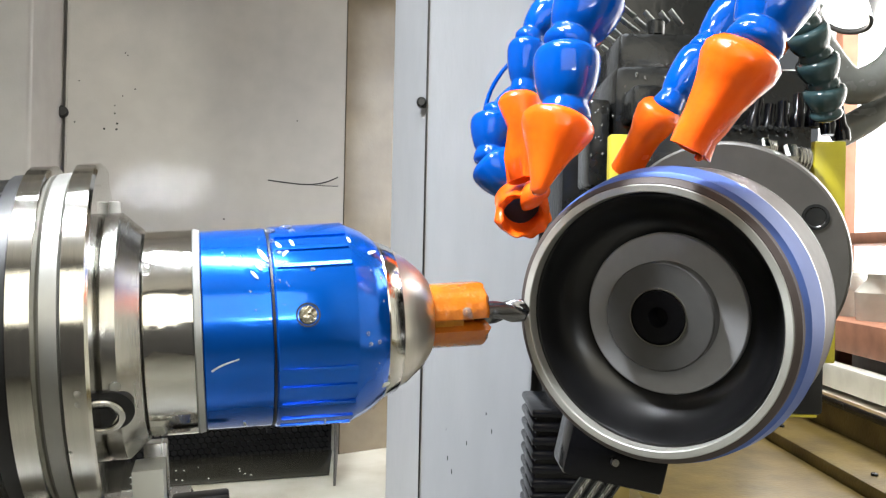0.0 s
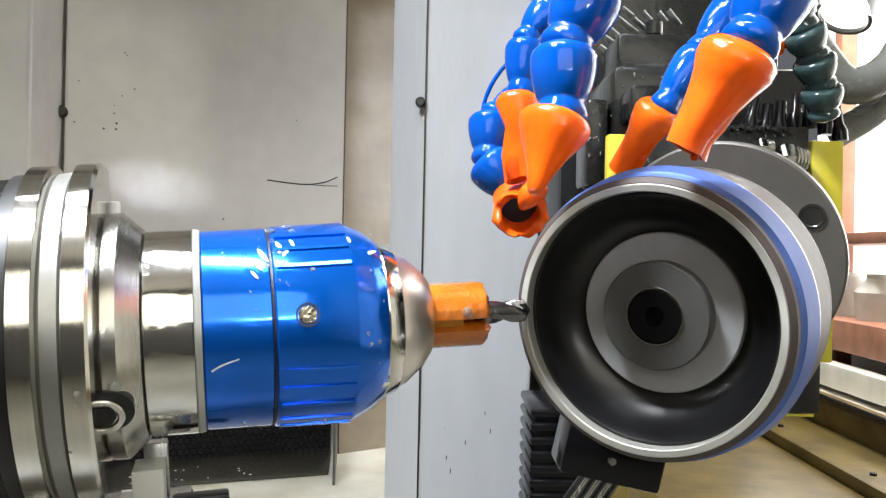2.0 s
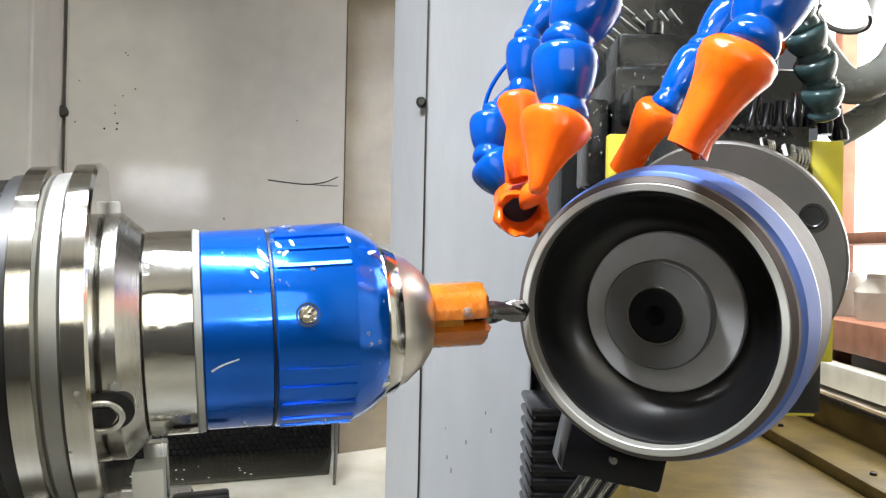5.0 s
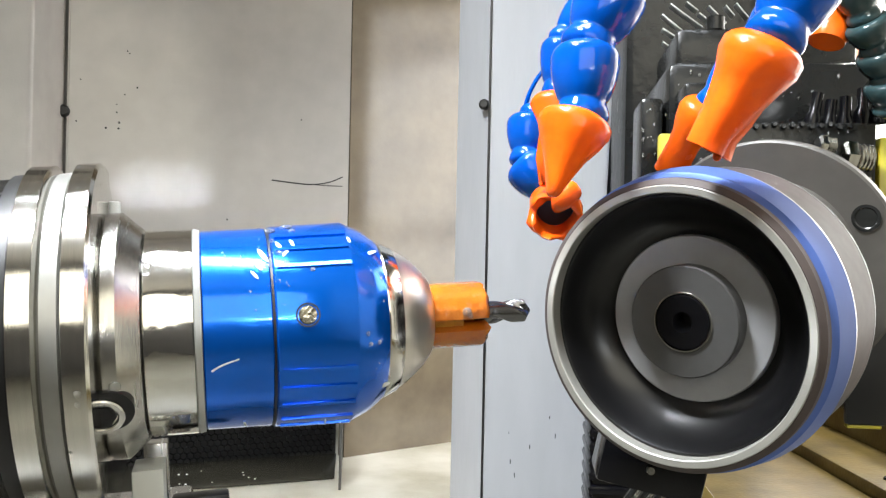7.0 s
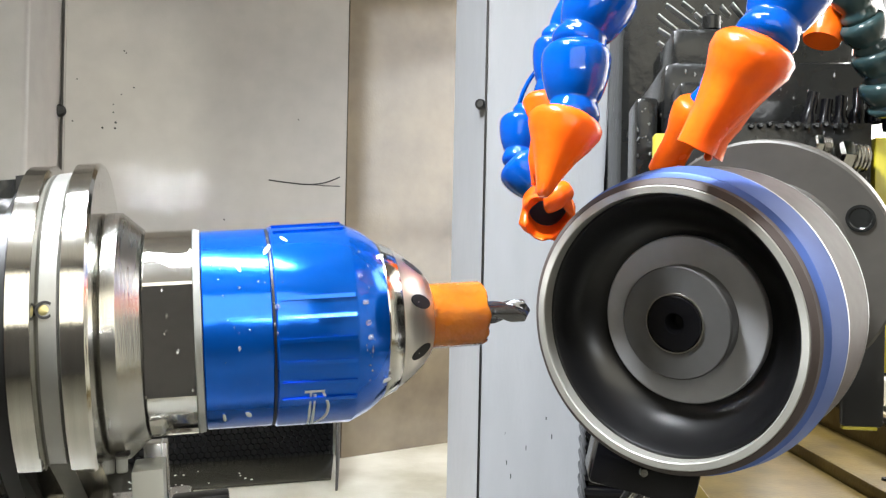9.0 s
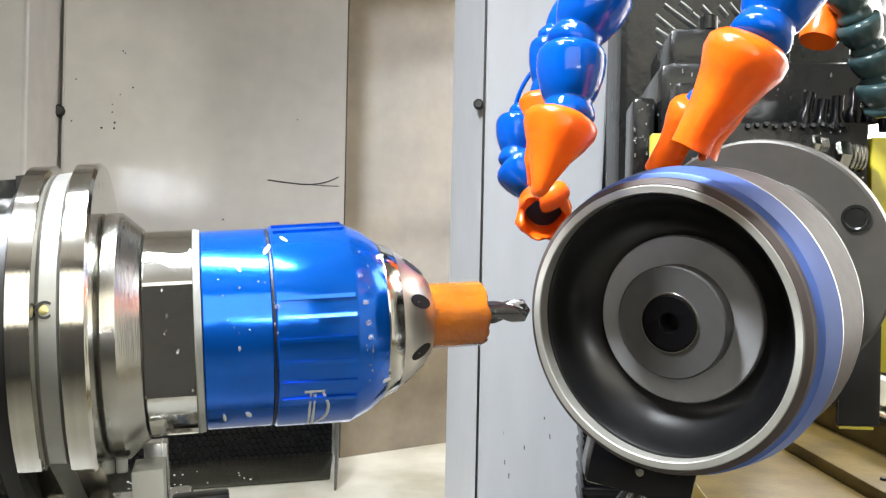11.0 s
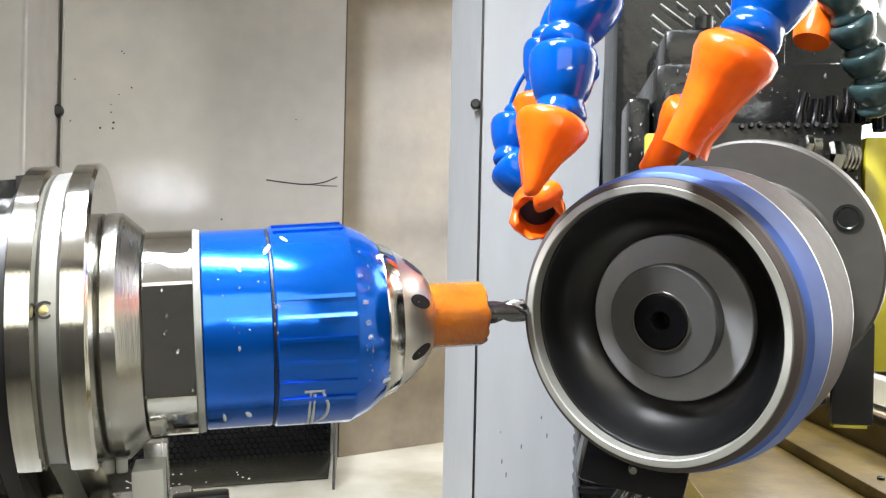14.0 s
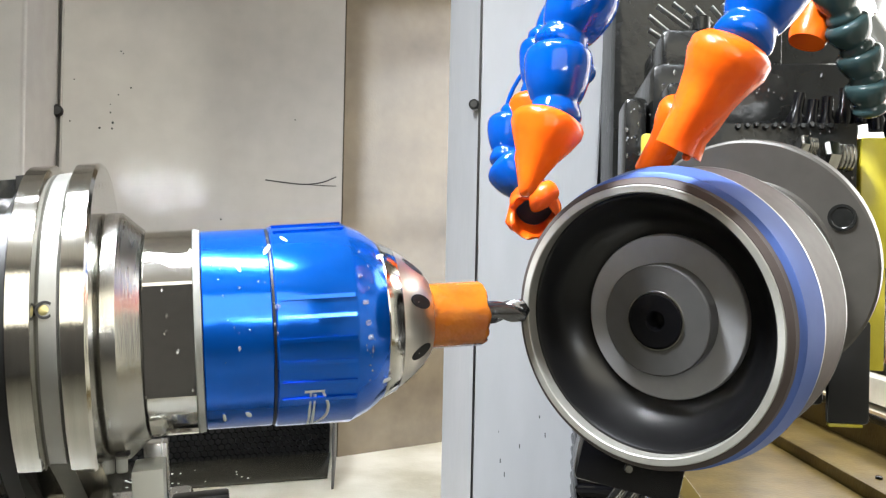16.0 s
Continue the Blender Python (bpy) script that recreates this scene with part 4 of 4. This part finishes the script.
def nozzle(root, p0, p1, prof, flat=1.0, turn=0.0, crumple=0.0, label="orange nozzle", dents=()):
    """prof: (fraction along, radius); flat squeezes it towards its mouth."""
    d = (Vector(p1) - Vector(p0)).length
    outer = [(-0.07 * d, 0.5 * prof[0][1]), (-0.045 * d, 0.82 * prof[0][1])] + [(f * d, r) for f, r in prof]
    inner = [(f * d, r * 0.86) for f, r in reversed(prof)]
    bm = lathe(outer + inner, seg=48)
    for v in bm.verts:
        f = max(0.0, min(1.0, v.co.x / d))
        v.co.z *= 1 + (flat - 1) * f
        if crumple:
            q = noise.noise(v.co * 110) + 0.5 * noise.noise(v.co * 260)
            v.co.y *= 1 + crumple * f * q
            v.co.z *= 1 + crumple * f * q
            v.co.x += 0.05 * d * crumple * q * f
    for along, angle, wide, deep in dents:  # hollows pressed into the skin
        for v in bm.verts:
            a = (math.degrees(math.atan2(v.co.z, v.co.y)) - angle + 180) % 360 - 180
            k = math.exp(-(((v.co.x / d - along) / 0.22) ** 2) - (a / wide) ** 2)
            v.co.y *= 1 - deep * k
            v.co.z *= 1 - deep * k
    bm.transform(frame_to(p0, p1) @ pose(0, 0, 0, turn))
    return head_part("nozzle", bm, ORANGE_RUBBER, label, root, 60)


DENT = -90
# front hose
a = hose([(0.0397, 0.283, 0.0440), (0.0409, 0.288, 0.0685), (0.0507, 0.293, 0.0905), (0.0609, 0.300, 0.1145)], [0.0115, 0.0122, 0.0128])
nozzle(a, (0.0379, 0.283, 0.0438), (0.0307, 0.277, 0.0193), [(0.0, 0.0114), (0.05, 0.0124), (0.14, 0.0125), (0.3, 0.0111), (0.5, 0.0089), (0.7, 0.0063), (0.86, 0.0046), (0.97, 0.0036), (1.02, 0.0024), (1.035, 0.0003)], 0.62, 15, 0.16, "orange nozzle pinched flat")
# hose behind it
b = hose([(0.0329, 0.360, 0.0658), (0.0345, 0.365, 0.0897), (0.0460, 0.370, 0.1065), (0.0580, 0.375, 0.1250)], [0.0084, 0.0084, 0.0089])
nozzle(b, (0.0310, 0.360, 0.0648), (0.0332, 0.355, 0.0302), [(0.0, 0.0084), (0.06, 0.0096), (0.35, 0.0074), (0.7, 0.0066), (1.0, 0.0060)], 0.5, 60, 0.95, "orange nozzle crumpled by use")
# low hose with open mouth
c = hose([(0.0326, 0.378, 0.0249), (0.0205, 0.384, 0.0405), (0.0215, 0.390, 0.0612), (0.0395, 0.400, 0.0735), (0.0560, 0.405, 0.0900)], [0.0114, 0.0100, 0.0086, 0.0086])
lip = frame_to((0.0330, 0.381, 0.0244), (0.0340, 0.358, 0.0145))
bm = lathe([(0.0, 0.0089), (0.004, 0.0106), (0.012, 0.0109), (0.019, 0.0115), (0.0225, 0.012), (0.0245, 0.0115), (0.0252, 0.0103), (0.0242, 0.0089), (0.021, 0.0079), (0.010, 0.0077)], seg=72)
for v in bm.verts:
    q = noise.noise(v.co * 130)
    f = max(0.0, v.co.x / 0.025)
    v.co.y *= (1 + 0.26 * q * f)
    v.co.z *= (0.90 + 0.32 * noise.noise(v.co * 90 + Vector((3, 1, 2))) * f)
    v.co.x += 0.0045 * f * noise.noise(v.co * 210)
bm.transform(lip)
head_part("nozzle", bm, ORANGE_RUBBER, "orange nozzle with a torn open mouth", c, 70)
head_part("nozzle_bore", lathe([(0.010, 0), (0.012, 0.0084), (0.014, 0.0084), (0.0145, 0)], lip, seg=30), BLACK, "dark bore", c)
head_part("nozzle_flap", tube([(0.0410, 0.350, 0.0264), (0.0372, 0.348, 0.0234), (0.0349, 0.350, 0.0202), (0.0336, 0.354, 0.0176)], 0.003, 14, lambda f: (0.0030 + 0.0022 * math.sin(3 * f + 0.4)) * (1 - 0.55 * f ** 3)), ORANGE_RUBBER, "torn orange flap", c, 70)
head_part("nozzle_flap", tube([(0.0392, 0.350, 0.0245), (0.0404, 0.348, 0.0212), (0.0428, 0.352, 0.0168)], 0.003, 14, lambda f: 0.0034 - 0.0022 * f), ORANGE_RUBBER, "torn orange flap", c, 70)
# large hose over the wheel
d = hose([(0.0942, 0.262, 0.0643), (0.1065, 0.268, 0.0877), (0.1193, 0.275, 0.1118)], [0.0122, 0.0140])
nozzle(d, (0.0921, 0.261, 0.0629), (0.0775, 0.267, 0.0325), [(0.0, 0.0112), (0.05, 0.0126), (0.16, 0.0128), (0.32, 0.0111), (0.5, 0.0098), (0.68, 0.0095), (0.85, 0.0097), (1.0, 0.0093)], 0.8, 0, 0.30, "large orange nozzle aimed at the wheel", [(0.85, DENT, 38, 0.55), (0.5, DENT + 120, 30, 0.15)])
# small hose beside it
e = hose([(0.1010, 0.392, 0.0668), (0.1193, 0.397, 0.0943), (0.1384, 0.405, 0.1202)], [0.0092, 0.0098])
nozzle(e, (0.0996, 0.392, 0.0672), (0.0878, 0.412, 0.0400), [(0.0, 0.0095), (0.08, 0.0105), (0.25, 0.0098), (0.42, 0.0080), (0.6, 0.0074), (1.0, 0.0078)], 0.9, 0, 0.05, "small orange nozzle")
# orange end piece higher up behind the large hose
head_part("orange_fitting", lathe([(0.0, 0.0), (0.0, 0.0085), (0.004, 0.0095), (0.016, 0.0088), (0.028, 0.0075), (0.029, 0.0)], frame_to((0.1652, 0.4351, 0.1062), (0.1738, 0.441, 0.1322)), seg=36), ORANGE_RUBBER, "orange plastic hose fitting")
# dark hose of the same kind at the back
g = None
q = [(0.1713, 0.4206, 0.1332), (0.1798, 0.4266, 0.1150), (0.1883, 0.4326, 0.1018), (0.1952, 0.4383, 0.0882), (0.1993, 0.4438, 0.0742)]
for k in range(4):
    bm = segment(q[k + 1], q[k], 0.0108)
    if g is None:
        g = head_part("dark_hose", bm, TEAL_HOSE, "dark teal segmented hose", smooth_angle=50)
    else:
        head_part("hose_segment", bm, TEAL_HOSE, "", g, 50)
head_part("drip", drop((0.0795, 0.266, 0.0305), 0.0014), ORANGE_RUBBER, "hanging orange drip", d)
head_part("cable", tube([(0.042, 0.41, 0.0979), (0.0339, 0.41, 0.0934), (0.028, 0.41, 0.0878), (0.0229, 0.41, 0.08), (0.0198, 0.41, 0.0718), (0.0184, 0.41, 0.0622), (0.0203, 0.41, 0.0513)], 0.0010, 8), BLUE_PLASTIC, "thin blue tube")
head_part("black_hose", tube([(0.2126, 0.5, 0.1315), (0.2366, 0.5, 0.102), (0.263, 0.5, 0.1125), (0.2823, 0.5, 0.1463)], 0.011), GREY_HOSE, "dark grey rubber hose")
head_part("black_hose", tube([(0.2398, 0.52, 0.0747), (0.2671, 0.52, 0.0926), (0.2941, 0.52, 0.1279)], 0.009), GREY_HOSE, "dark grey rubber hose")

# ---- movement ----
def motions():
    def shift_at(t):
        for (t0, *a), (t1, *b) in zip(SHIFT, SHIFT[1:]):
            if t <= t1:
                f = (t - t0) / (t1 - t0)
                return [p + (q - p) * f for p, q in zip(a, b)]
        return SHIFT[-1][1:]

    walk(head_stock, [(t, chuck_pose(s, 0)) for t, *s in SHIFT])
    turns = {7.35: 0, 7.4: 2, 7.5: 18, 7.6: 46, 7.7: 86, 7.8: 113, 7.9: 146, 8.0: 168, 8.1: 176, 8.25: 180}
    rows = [(t, s, 0 if t < 7.3 else 180) for t, *s in SHIFT if not 7.3 < t < 8.25]
    rows += [(t, shift_at(t), a) for t, a in turns.items()]
    walk(chuck, [(t, chuck_pose(s, a)) for t, s, a in sorted(rows, key=lambda r: r[0])])
    swing = [(0.0, 0.0), (6.2, 0.0), (6.3, -0.2), (6.4, -2.35), (6.5, -4.7), (6.6, -5.82), (6.7, -6.18), (16.0, -6.18)]
    walk(wheel_head, [(t, pose(*AXIS, 0, 0, a)) for t, a in swing])
    walk(wheel, [(0.1 * k, WHEEL @ pose(0, 0, 0, -72.0 * k)) for k in range(161)])


motions()
